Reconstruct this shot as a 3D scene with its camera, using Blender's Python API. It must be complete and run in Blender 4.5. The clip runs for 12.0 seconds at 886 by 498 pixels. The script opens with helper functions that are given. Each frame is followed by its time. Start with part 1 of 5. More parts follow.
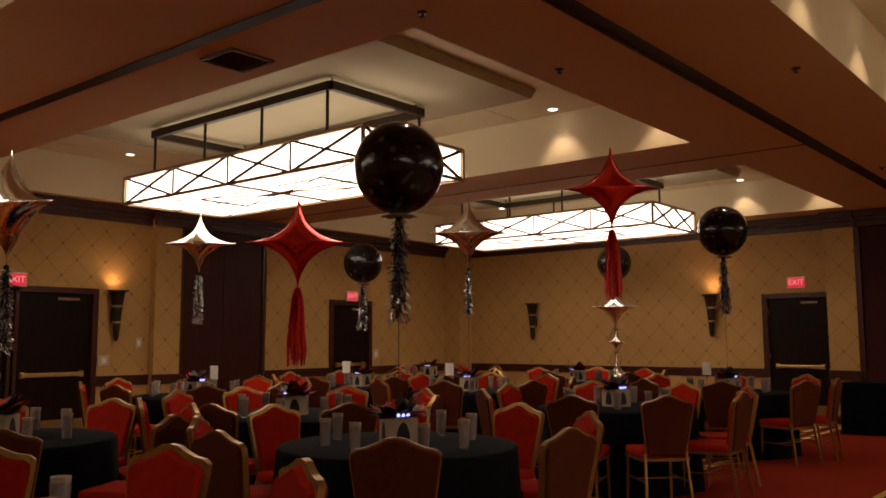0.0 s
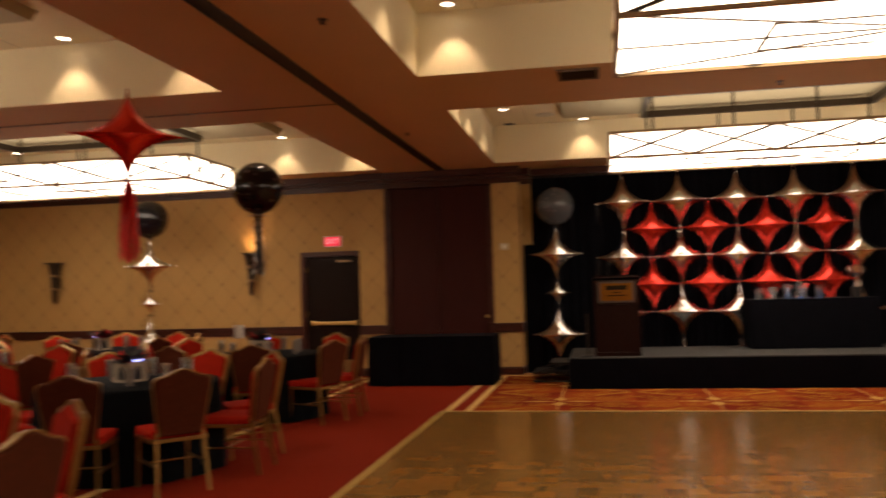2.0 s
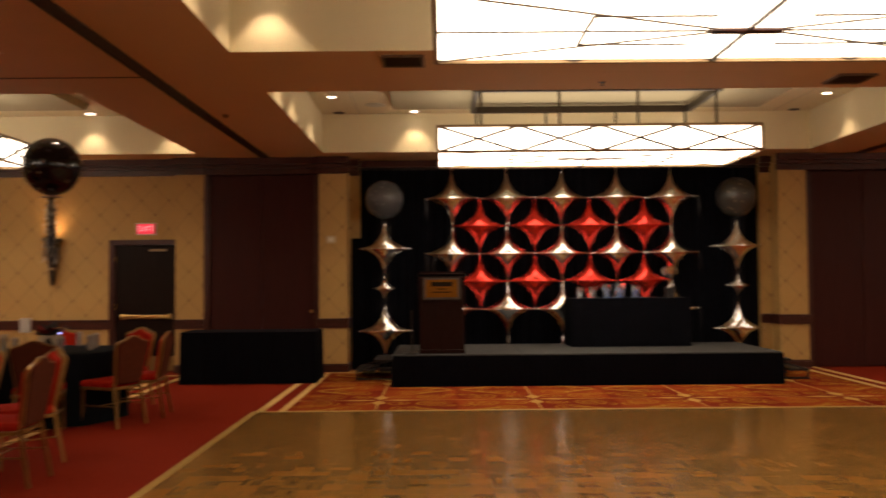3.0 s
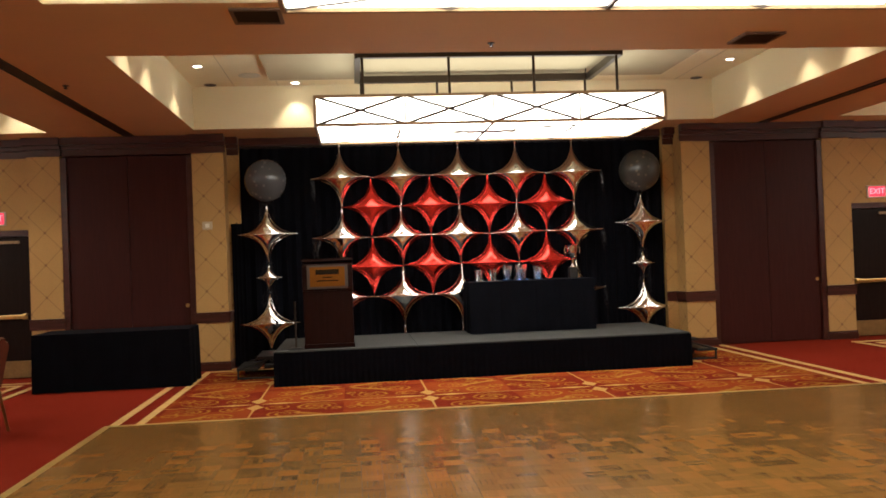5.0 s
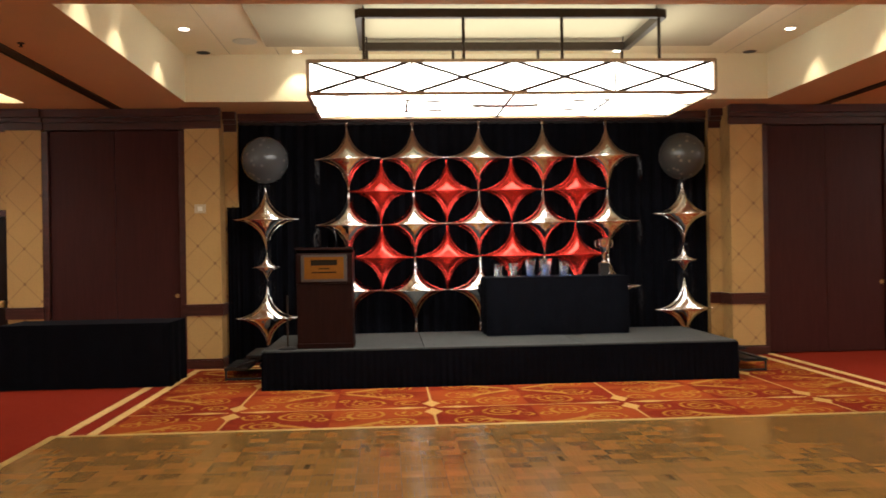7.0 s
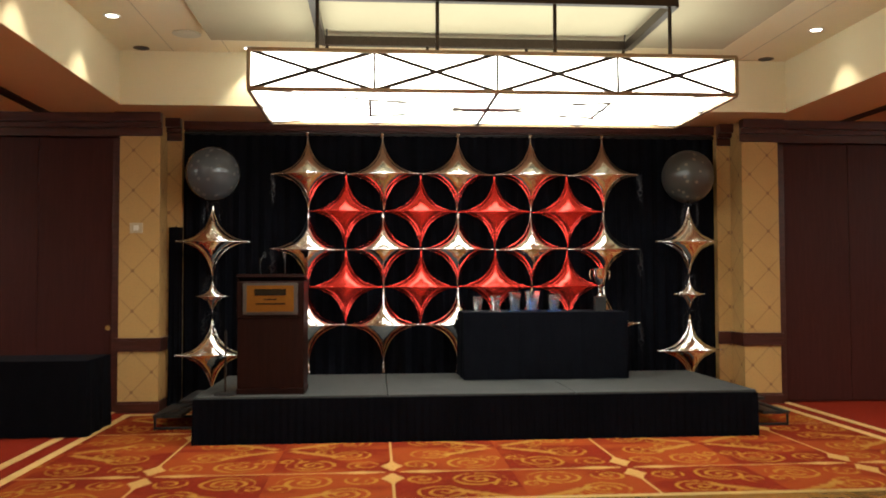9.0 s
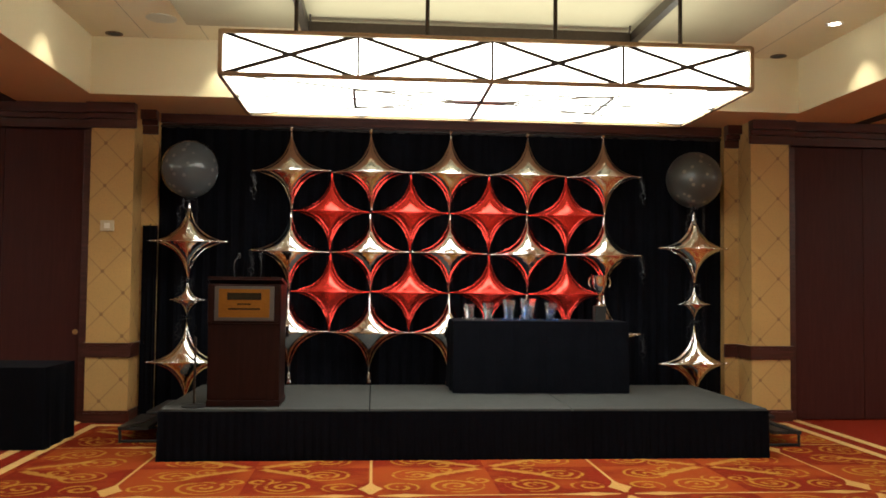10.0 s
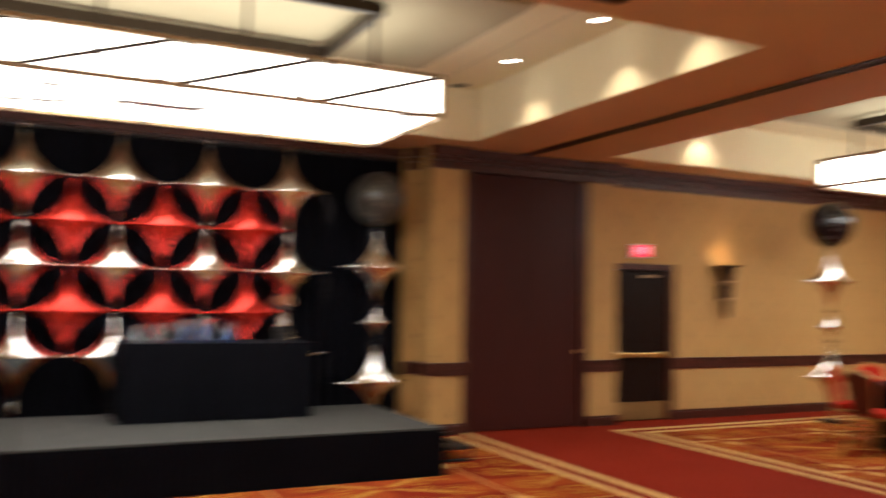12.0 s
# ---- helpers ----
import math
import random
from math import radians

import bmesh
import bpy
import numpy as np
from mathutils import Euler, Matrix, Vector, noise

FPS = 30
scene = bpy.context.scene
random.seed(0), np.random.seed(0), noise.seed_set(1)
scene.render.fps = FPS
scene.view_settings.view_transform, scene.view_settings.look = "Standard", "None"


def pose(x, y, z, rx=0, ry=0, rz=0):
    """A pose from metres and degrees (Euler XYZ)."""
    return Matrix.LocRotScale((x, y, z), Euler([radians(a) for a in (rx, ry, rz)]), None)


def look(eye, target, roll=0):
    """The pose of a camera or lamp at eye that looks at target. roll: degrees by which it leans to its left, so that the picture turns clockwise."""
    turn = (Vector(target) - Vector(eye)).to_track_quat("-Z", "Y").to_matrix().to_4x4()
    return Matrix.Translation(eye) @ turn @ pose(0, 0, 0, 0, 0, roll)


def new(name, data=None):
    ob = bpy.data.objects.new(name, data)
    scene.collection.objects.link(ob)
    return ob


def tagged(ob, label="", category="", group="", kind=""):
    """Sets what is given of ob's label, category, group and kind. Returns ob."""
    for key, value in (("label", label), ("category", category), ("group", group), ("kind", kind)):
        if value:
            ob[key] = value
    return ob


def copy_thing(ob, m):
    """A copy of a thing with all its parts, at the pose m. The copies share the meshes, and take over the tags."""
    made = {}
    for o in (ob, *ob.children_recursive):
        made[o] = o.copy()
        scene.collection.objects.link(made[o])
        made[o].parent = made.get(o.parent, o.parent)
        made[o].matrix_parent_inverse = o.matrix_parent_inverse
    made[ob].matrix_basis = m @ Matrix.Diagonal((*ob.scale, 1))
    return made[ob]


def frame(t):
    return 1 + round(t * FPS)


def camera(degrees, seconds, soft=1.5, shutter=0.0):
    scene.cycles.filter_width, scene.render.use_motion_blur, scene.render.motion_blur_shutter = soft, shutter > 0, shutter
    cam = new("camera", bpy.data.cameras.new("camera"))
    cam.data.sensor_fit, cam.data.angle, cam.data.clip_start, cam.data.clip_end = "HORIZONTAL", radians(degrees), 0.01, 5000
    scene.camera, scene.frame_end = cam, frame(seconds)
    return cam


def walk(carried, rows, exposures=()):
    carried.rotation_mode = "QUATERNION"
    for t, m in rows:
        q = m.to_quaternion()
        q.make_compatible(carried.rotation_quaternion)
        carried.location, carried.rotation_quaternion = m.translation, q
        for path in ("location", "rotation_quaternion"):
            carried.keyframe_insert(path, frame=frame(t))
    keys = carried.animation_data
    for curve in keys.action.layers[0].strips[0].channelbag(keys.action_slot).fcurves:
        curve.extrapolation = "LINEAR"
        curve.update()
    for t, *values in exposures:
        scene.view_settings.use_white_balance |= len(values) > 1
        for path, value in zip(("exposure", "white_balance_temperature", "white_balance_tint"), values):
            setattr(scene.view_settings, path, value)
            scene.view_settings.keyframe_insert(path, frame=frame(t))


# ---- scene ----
cam = camera(54.9, 12.0, soft=1.7, shutter=0.85)
PATH = [
    (0, (0.751, 0.33, 1.424), (-0.52, 1.86, 1.635), -0.2),
    (0.02, (0.751, 0.33, 1.424), (-0.52, 1.86, 1.635), -0.2),
    (0.2, (0.727, 0.391, 1.433), (-0.469, 1.981, 1.636), -0.2),
    (0.3, (0.715, 0.421, 1.438), (-0.427, 2.051, 1.636), -0.2),
    (0.48, (0.692, 0.479, 1.447), (-0.324, 2.191, 1.633), -0.2),
    (0.52, (0.69, 0.485, 1.447), (-0.316, 2.203, 1.633), -0.2),
    (0.7, (0.687, 0.562, 1.454), (-0.227, 2.331, 1.638), -0.36),
    (0.9, (0.684, 0.642, 1.461), (-0.155, 2.451, 1.615), -0.52),
    (1, (0.682, 0.682, 1.465), (-0.141, 2.499, 1.619), -0.6),
    (1.5, (0.683, 0.808, 1.477), (0.062, 2.704, 1.616), -1.7),
    (2, (0.711, 1.1, 1.503), (0.346, 3.064, 1.595), -1.6),
    (2.5, (0.79, 1.321, 1.521), (0.587, 3.308, 1.622), -0.1),
    (3, (0.888, 1.531, 1.499), (0.894, 3.53, 1.572), -0.5),
    (3.5, (0.97, 1.82, 1.51), (1.111, 3.813, 1.591), -1.7),
    (3.7, (1.02, 1.914, 1.506), (1.227, 3.903, 1.553), -1.8),
    (5.3, (1.319, 2.715, 1.555), (1.523, 4.705, 1.565), -2.3),
    (5.5, (1.379, 2.852, 1.553), (1.554, 4.844, 1.54), -1.7),
    (6, (1.493, 3.147, 1.544), (1.64, 5.142, 1.532), -0.8),
    (6.5, (1.559, 3.458, 1.542), (1.709, 5.452, 1.552), -0.8),
    (7, (1.653, 3.815, 1.54), (1.778, 5.811, 1.547), -1.0),
    (7.2, (1.683, 3.918, 1.539), (1.783, 5.915, 1.557), -0.9),
    (8.8, (1.895, 5.103, 1.537), (2.035, 7.098, 1.575), -0.4),
    (9, (1.925, 5.296, 1.541), (2.08, 7.289, 1.617), -0.2),
    (9.5, (1.994, 5.628, 1.551), (2.138, 7.621, 1.636), -0.1),
    (10, (2.05, 5.892, 1.548), (2.211, 7.883, 1.636), 0.6),
    (10.5, (2.033, 6.058, 1.55), (2.18, 8.049, 1.675), 0.0),
    (11, (2.052, 6.138, 1.586), (2.194, 8.132, 1.646), 1.2),
    (11.5, (2.15, 6.23, 1.646), (2.464, 8.203, 1.719), 0.8),
    (11.8, (2.082, 6.24, 1.661), (2.764, 8.117, 1.758), 1.5),
    (11.96, (2.045, 6.237, 1.67), (2.888, 8.045, 1.782), 1.18),
    (12, (2.036, 6.236, 1.672), (2.919, 8.027, 1.788), 1.1),
]
EXPOSURES = [(0, -0.98, 7150, 25), (1.0, -0.86, 7350, 30), (2.0, -0.40, 7300, 23), (3.5, -0.40, 7050, 19), (5.5, 0.41, 5680, 9), (7.0, 0.46, 5700, 9), (9.0, 0.44, 5560, 3), (11.0, 0.29, 5600, 1), (12.0, 0.43, 5780, 12)]
walk(cam, [(t, look(eye, target, roll)) for t, eye, target, roll in PATH], EXPOSURES)

# ---- light ----
world = bpy.data.worlds.new("world")
scene.world = world
world.use_nodes = True
world.node_tree.nodes["Background"].inputs[0].default_value = (0.02, 0.016, 0.012, 1)
world.node_tree.nodes["Background"].inputs[1].default_value = 0.3
CHANDELIER_GLOW = 7.2
DOWNLIGHT_W = 36.0
SCONCE_W = 20.0

# ---- plan, in metres ----
CX = 2.93                       # middle of the centre bay
SOFFIT, COFFER, CLOUD = 3.56, 4.18, 4.07    # soffit, coffer, underside of the hung panels
FRONT = 15.87                   # face of the papered wall at the front
PIL = 15.69                     # face of the pillars
WEST, EAST, SOUTH, NORTH = -11.75, 18.1, -3.2, 16.5
RAIL = 0.80
CROWN = 3.29


DX0, DX1, DY0, DY1 = -1.20, 7.06, 2.20, 11.25    # dance floor
NX, NY = 9, 10
PW, PH = (DX1 - DX0) / NX, (DY1 - DY0) / NY


# ---- materials ----
def mat(name, col, rough=0.6, metal=0.0, var=0.15, scale=6.0, fine=60.0, bump=0.05, sheen=0.0, coat=0.0, objvar=0.0, spec=0.3):
    m = bpy.data.materials.new(name)
    m.use_nodes = True
    nt = m.node_tree
    b = nt.nodes["Principled BSDF"]
    b.inputs["Roughness"].default_value = rough
    b.inputs["Metallic"].default_value = metal
    b.inputs["Sheen Weight"].default_value = sheen
    b.inputs["Coat Weight"].default_value = coat
    b.inputs["Specular IOR Level"].default_value = spec
    tc = nt.nodes.new("ShaderNodeTexCoord")
    n1 = nt.nodes.new("ShaderNodeTexNoise")
    n1.inputs["Scale"].default_value = scale
    n1.inputs["Detail"].default_value = 5
    n2 = nt.nodes.new("ShaderNodeTexNoise")
    n2.inputs["Scale"].default_value = fine
    n2.inputs["Detail"].default_value = 3
    for n in (n1, n2):
        nt.links.new(tc.outputs["Object"], n.inputs["Vector"])
    add = nt.nodes.new("ShaderNodeMath")
    add.operation = "ADD"
    nt.links.new(n1.outputs["Fac"], add.inputs[0])
    nt.links.new(n2.outputs["Fac"], add.inputs[1])
    mr = nt.nodes.new("ShaderNodeMapRange")
    mr.inputs["From Min"].default_value, mr.inputs["From Max"].default_value = 0.6, 1.4
    mr.inputs["To Min"].default_value, mr.inputs["To Max"].default_value = 1 - var, 1 + var
    nt.links.new(add.outputs[0], mr.inputs["Value"])
    val = mr.outputs[0]
    if objvar:
        oi = nt.nodes.new("ShaderNodeObjectInfo")
        m2 = nt.nodes.new("ShaderNodeMapRange")
        m2.inputs["To Min"].default_value, m2.inputs["To Max"].default_value = 1 - objvar, 1 + objvar
        nt.links.new(oi.outputs["Random"], m2.inputs["Value"])
        mu = nt.nodes.new("ShaderNodeMath")
        mu.operation = "MULTIPLY"
        nt.links.new(val, mu.inputs[0])
        nt.links.new(m2.outputs[0], mu.inputs[1])
        val = mu.outputs[0]
    vm = nt.nodes.new("ShaderNodeVectorMath")
    vm.operation = "SCALE"
    vm.inputs[0].default_value = col
    nt.links.new(val, vm.inputs["Scale"])
    nt.links.new(vm.outputs[0], b.inputs["Base Color"])
    if bump:
        bp = nt.nodes.new("ShaderNodeBump")
        bp.inputs["Strength"].default_value = bump
        bp.inputs["Distance"].default_value = 0.01
        nt.links.new(n2.outputs["Fac"], bp.inputs["Height"])
        nt.links.new(bp.outputs[0], b.inputs["Normal"])
    return m


def glow(name, col, strength):
    m = bpy.data.materials.new(name)
    m.use_nodes = True
    nt = m.node_tree
    nt.nodes.remove(nt.nodes["Principled BSDF"])
    e = nt.nodes.new("ShaderNodeEmission")
    e.inputs[0].default_value = (*col, 1)
    e.inputs[1].default_value = strength
    nt.links.new(e.outputs[0], nt.nodes["Material Output"].inputs[0])
    return m


class Graph:
    """Small helper to write node arithmetic."""

    def __init__(self, m):
        self.nt = m.node_tree

    def math(self, op, a, b=0.0, c=None):
        n = self.nt.nodes.new("ShaderNodeMath")
        n.operation = op
        for i, v in enumerate((a, b, c)):
            if v is None:
                continue
            if isinstance(v, (int, float)):
                n.inputs[i].default_value = v
            else:
                self.nt.links.new(v, n.inputs[i])
        return n.outputs[0]

    def mix(self, fac, a, b):
        n = self.nt.nodes.new("ShaderNodeMix")
        n.data_type = "RGBA"
        for sock, v in ((n.inputs[0], fac), (n.inputs[6], a), (n.inputs[7], b)):
            if isinstance(v, (int, float)):
                sock.default_value = v
            elif isinstance(v, tuple):
                sock.default_value = (*v, 1)
            else:
                self.nt.links.new(v, sock)
        return n.outputs[2]

    def step(self, v, lo, hi):
        n = self.nt.nodes.new("ShaderNodeMapRange")
        n.interpolation_type = "SMOOTHSTEP"
        n.inputs["From Min"].default_value, n.inputs["From Max"].default_value = lo, hi
        self.nt.links.new(v, n.inputs["Value"])
        return n.outputs[0]

    def noise(self, vec, scale, detail=3.0, distortion=0.0):
        n = self.nt.nodes.new("ShaderNodeTexNoise")
        n.inputs["Scale"].default_value = scale
        n.inputs["Detail"].default_value = detail
        n.inputs["Distortion"].default_value = distortion
        self.nt.links.new(vec, n.inputs["Vector"])
        return n.outputs["Fac"]

    def position(self):
        g = self.nt.nodes.new("ShaderNodeNewGeometry")
        s = self.nt.nodes.new("ShaderNodeSeparateXYZ")
        self.nt.links.new(g.outputs["Position"], s.inputs[0])
        return g.outputs["Position"], s.outputs[0], s.outputs[1], s.outputs[2]

    def bump(self, height, strength, dist, bsdf):
        bp = self.nt.nodes.new("ShaderNodeBump")
        bp.inputs["Strength"].default_value = strength
        bp.inputs["Distance"].default_value = dist
        self.nt.links.new(height, bp.inputs["Height"])
        self.nt.links.new(bp.outputs[0], bsdf.inputs["Normal"])


def blank(name, rough, metal=0.0):
    m = bpy.data.materials.new(name)
    m.use_nodes = True
    b = m.node_tree.nodes["Principled BSDF"]
    b.inputs["Roughness"].default_value, b.inputs["Metallic"].default_value = rough, metal
    return m, Graph(m), b


def wallpaper():
    """Tan paper with a trellis of fine brown lines and a small rosette at each crossing."""
    m, g, b = blank("wallpaper", 0.75)
    pos, x, y, z = g.position()
    h = g.math("ADD", x, y)
    P, Q = 0.46, 0.48
    u = g.math("ADD", g.math("DIVIDE", h, P), g.math("DIVIDE", z, Q))
    v = g.math("SUBTRACT", g.math("DIVIDE", h, P), g.math("DIVIDE", z, Q))
    du = g.math("ABSOLUTE", g.math("SUBTRACT", g.math("FRACT", u), 0.5))
    dv = g.math("ABSOLUTE", g.math("SUBTRACT", g.math("FRACT", v), 0.5))
    line = g.math("SUBTRACT", 1.0, g.step(g.math("MINIMUM", du, dv), 0.010, 0.030))
    ros = g.math("SUBTRACT", 1.0, g.step(g.math("ADD", g.math("MULTIPLY", du, du), g.math("MULTIPLY", dv, dv)), 0.002, 0.006))
    n = g.noise(pos, 2.2, 5)
    f = g.noise(pos, 55, 4)
    base = g.mix(n, (0.425, 0.245, 0.075), (0.503, 0.303, 0.099))
    base = g.mix(g.math("MULTIPLY", g.step(f, 0.45, 0.7), 0.35), base, (0.31, 0.19, 0.08))
    col = g.mix(g.math("MULTIPLY", line, 0.5), base, (0.24, 0.125, 0.05))
    col = g.mix(g.math("MULTIPLY", ros, 0.7), col, (0.20, 0.095, 0.04))
    m.node_tree.links.new(col, b.inputs["Base Color"])
    g.bump(f, 0.15, 0.004, b)
    return m


def pattern_carpet():
    """Orange and red carpet: a square gold grid with spear-shaped lozenges at its knots, leafy diagonals and scrolls."""
    m, g, b = blank("patterned_carpet", 0.97)
    b.inputs["Specular IOR Level"].default_value = 0.05
    pos, x, y, z = g.position()
    C, KX, KY = 1.935, 2.05, 12.26

    def centred(v, k):
        """Metres from the nearest grid line."""
        f = g.math("FRACT", g.math("ADD", g.math("DIVIDE", g.math("ADD", v, 100 * C - k), C), 0.5))
        return g.math("MULTIPLY", g.math("SUBTRACT", f, 0.5), C)

    def below(v, lim, soft=0.006):
        return g.math("SUBTRACT", 1.0, g.step(g.math("SUBTRACT", v, lim), -soft, soft))

    def spear(along, across, at, half, fat):
        """A band along a grid line that swells into a lozenge at that distance from the knot."""
        swell = g.math("MAXIMUM", 0.0, g.math("SUBTRACT", 1.0, g.math("DIVIDE", g.math("ABSOLUTE", g.math("SUBTRACT", along, at)), half)))
        w = g.math("ADD", 0.011, g.math("MULTIPLY", g.math("POWER", swell, 1.5), fat))
        return g.math("MULTIPLY", below(across, w), g.step(along, 0.045, 0.06))

    dx, dy = centred(x, KX), centred(y, KY)
    ax, ay = g.math("ABSOLUTE", dx), g.math("ABSOLUTE", dy)
    gold = g.math("MAXIMUM", spear(ax, ay, 0.26, 0.24, 0.045), spear(ay, ax, 0.22, 0.20, 0.085))
    # leafy diagonals out of the middle of each cell
    ex, ey = centred(x, KX + C / 2), centred(y, KY + C / 2)
    bx, by = g.math("ABSOLUTE", ex), g.math("ABSOLUTE", ey)
    er = g.math("SQRT", g.math("ADD", g.math("MULTIPLY", ex, ex), g.math("MULTIPLY", ey, ey)))
    leaf_noise = g.noise(pos, 17, 2)
    across = g.math("ABSOLUTE", g.math("SUBTRACT", g.math("MULTIPLY", bx, 0.55), g.math("MULTIPLY", by, 0.84)))
    leaf = below(across, g.math("MULTIPLY", leaf_noise, 0.075), 0.012)
    leaf = g.math("MULTIPLY", leaf, g.math("MULTIPLY", g.step(er, 0.06, 0.10), below(er, 0.62, 0.03)))

    sway, breaks = g.noise(pos, 6, 2), g.noise(pos, 8.5, 2)

    def scroll(cx, cy, turn, rad):
        """A spiral tendril in each quarter of the cell."""
        sx, sy = g.math("SUBTRACT", bx, cx), g.math("SUBTRACT", by, cy)
        r = g.math("SQRT", g.math("ADD", g.math("MULTIPLY", sx, sx), g.math("MULTIPLY", sy, sy)))
        ang = g.math("MULTIPLY", g.math("ARCTAN2", sy, sx), turn / 6.2832)
        f = g.math("FRACT", g.math("ADD", g.math("DIVIDE", g.math("ADD", r, g.math("MULTIPLY", sway, 0.05)), 0.085), ang))
        ring = below(g.math("ABSOLUTE", g.math("SUBTRACT", f, 0.5)), 0.19, 0.06)
        return g.math("MULTIPLY", g.math("MULTIPLY", ring, g.step(breaks, 0.36, 0.46)), below(r, rad, 0.01))

    curls = g.math("MAXIMUM", scroll(0.60, 0.28, 1, 0.20), scroll(0.30, 0.66, -1, 0.22))
    curls = g.math("MAXIMUM", curls, scroll(0.74, 0.70, 1, 0.15))
    curls = g.math("MAXIMUM", curls, scroll(0.36, 0.12, -1, 0.10))
    curls = g.math("MAXIMUM", curls, scroll(0.10, 0.48, 1, 0.11))
    sgn = g.math("MULTIPLY", g.math("SIGN", dx), g.math("SIGN", dy))
    patch = g.math("ADD", g.math("MULTIPLY", sgn, 0.10), g.noise(pos, 1.6, 2))
    pile = g.noise(pos, 170, 2)
    streak = g.noise(pos, 26, 3)
    base = g.mix(g.step(patch, 0.40, 0.62), (0.165, 0.014, 0.005), (0.27, 0.050, 0.009))
    base = g.mix(g.math("MULTIPLY", g.step(streak, 0.45, 0.7), 0.3), base, (0.30, 0.035, 0.008))
    col = g.mix(g.math("MULTIPLY", curls, 0.9), base, (0.40, 0.195, 0.022))
    col = g.mix(g.math("MULTIPLY", leaf, 0.9), col, (0.42, 0.215, 0.036))
    col = g.mix(gold, col, (0.54, 0.32, 0.095))
    col = g.mix(g.math("MULTIPLY", g.step(pile, 0.35, 0.7), 0.35), col, (0.15, 0.02, 0.006))
    m.node_tree.links.new(col, b.inputs["Base Color"])
    g.bump(pile, 0.4, 0.006, b)
    return m


def plain_carpet():
    m, g, b = blank("red_carpet", 0.95)
    b.inputs["Specular IOR Level"].default_value = 0.05
    pos, x, y, z = g.position()
    big = g.noise(pos, 0.9, 4)
    pile = g.noise(pos, 130, 3)
    rib = g.noise(pos, 14, 3)
    col = g.mix(big, (0.185, 0.0165, 0.0060), (0.235, 0.0240, 0.0092))
    col = g.mix(g.math("MULTIPLY", g.step(rib, 0.45, 0.65), 0.25), col, (0.165, 0.007, 0.003))
    col = g.mix(g.math("MULTIPLY", g.step(pile, 0.4, 0.7), 0.4), col, (0.14, 0.006, 0.003))
    m.node_tree.links.new(col, b.inputs["Base Color"])
    g.bump(pile, 0.4, 0.006, b)
    return m


def parquet():
    """Oak fingers: each strip its own tone."""
    m, g, b = blank("parquet_oak", 0.3)
    nt = m.node_tree
    ge = nt.nodes.new("ShaderNodeNewGeometry")
    oi = nt.nodes.new("ShaderNodeObjectInfo")
    w = g.math("FRACT", g.math("ADD", ge.outputs["Random Per Island"], g.math("MULTIPLY", oi.outputs["Random"], 7.3)))
    pos, x, y, z = g.position()
    mp = nt.nodes.new("ShaderNodeMapping")
    mp.inputs["Scale"].default_value = (6, 60, 6)
    nt.links.new(pos, mp.inputs[0])
    grain = g.noise(mp.outputs[0], 2.0, 5, 1.0)
    worn = g.noise(pos, 0.8, 4)
    ramp = nt.nodes.new("ShaderNodeValToRGB")
    els = ramp.color_ramp.elements
    els[0].position, els[0].color = 0.0, (0.172, 0.086, 0.020, 1)
    els[1].position, els[1].color = 1.0, (0.325, 0.168, 0.040, 1)
    e = els.new(0.55)
    e.color = (0.235, 0.120, 0.029, 1)
    e = els.new(0.93)
    e.color = (0.315, 0.138, 0.030, 1)
    cell = nt.nodes.new("ShaderNodeTexWhiteNoise")
    snap = nt.nodes.new("ShaderNodeVectorMath")
    snap.operation = "SNAP"
    snap.inputs[1].default_value = (PW / 6, PH / 6, 10)
    shift = nt.nodes.new("ShaderNodeVectorMath")
    shift.inputs[1].default_value = (-DX0 + 0.0005, -DY0 + 0.0005, 0)
    nt.links.new(pos, shift.inputs[0])
    nt.links.new(shift.outputs[0], snap.inputs[0])
    nt.links.new(snap.outputs[0], cell.inputs["Vector"])
    tone = g.math("ADD", g.math("MULTIPLY", cell.outputs["Value"], 0.68), g.math("MULTIPLY", w, 0.32))
    nt.links.new(tone, ramp.inputs[0])
    col = g.mix(g.math("MULTIPLY", grain, 0.22), ramp.outputs[0], (0.15, 0.07, 0.02))
    nt.links.new(col, b.inputs["Base Color"])
    ro = g.math("ADD", g.math("MULTIPLY", w, 0.02), g.math("ADD", 0.13, g.math("MULTIPLY", worn, 0.10)))
    nt.links.new(ro, b.inputs["Roughness"])
    nt.links.new(g.math("ADD", 0.30, g.math("MULTIPLY", tone, 0.10)), b.inputs["Specular IOR Level"])
    g.bump(grain, 0.02, 0.003, b)
    return m


def dark_wood(name, c1, c2, rough=0.35, vertical=True, spec=0.10):
    m, g, b = blank(name, rough)
    b.inputs["Specular IOR Level"].default_value = spec
    nt = m.node_tree
    tc = nt.nodes.new("ShaderNodeTexCoord")
    mp = nt.nodes.new("ShaderNodeMapping")
    mp.inputs["Scale"].default_value = (14, 14, 0.8) if vertical else (0.8, 0.8, 14)
    nt.links.new(tc.outputs["Object"], mp.inputs[0])
    grain = g.noise(mp.outputs[0], 2.5, 6, 0.8)
    blot = g.noise(tc.outputs["Object"], 1.3, 3)
    col = g.mix(g.step(grain, 0.3, 0.7), c1, c2)
    col = g.mix(g.math("MULTIPLY", blot, 0.35), col, c1)
    nt.links.new(col, b.inputs["Base Color"])
    g.bump(grain, 0.05, 0.003, b)
    return m


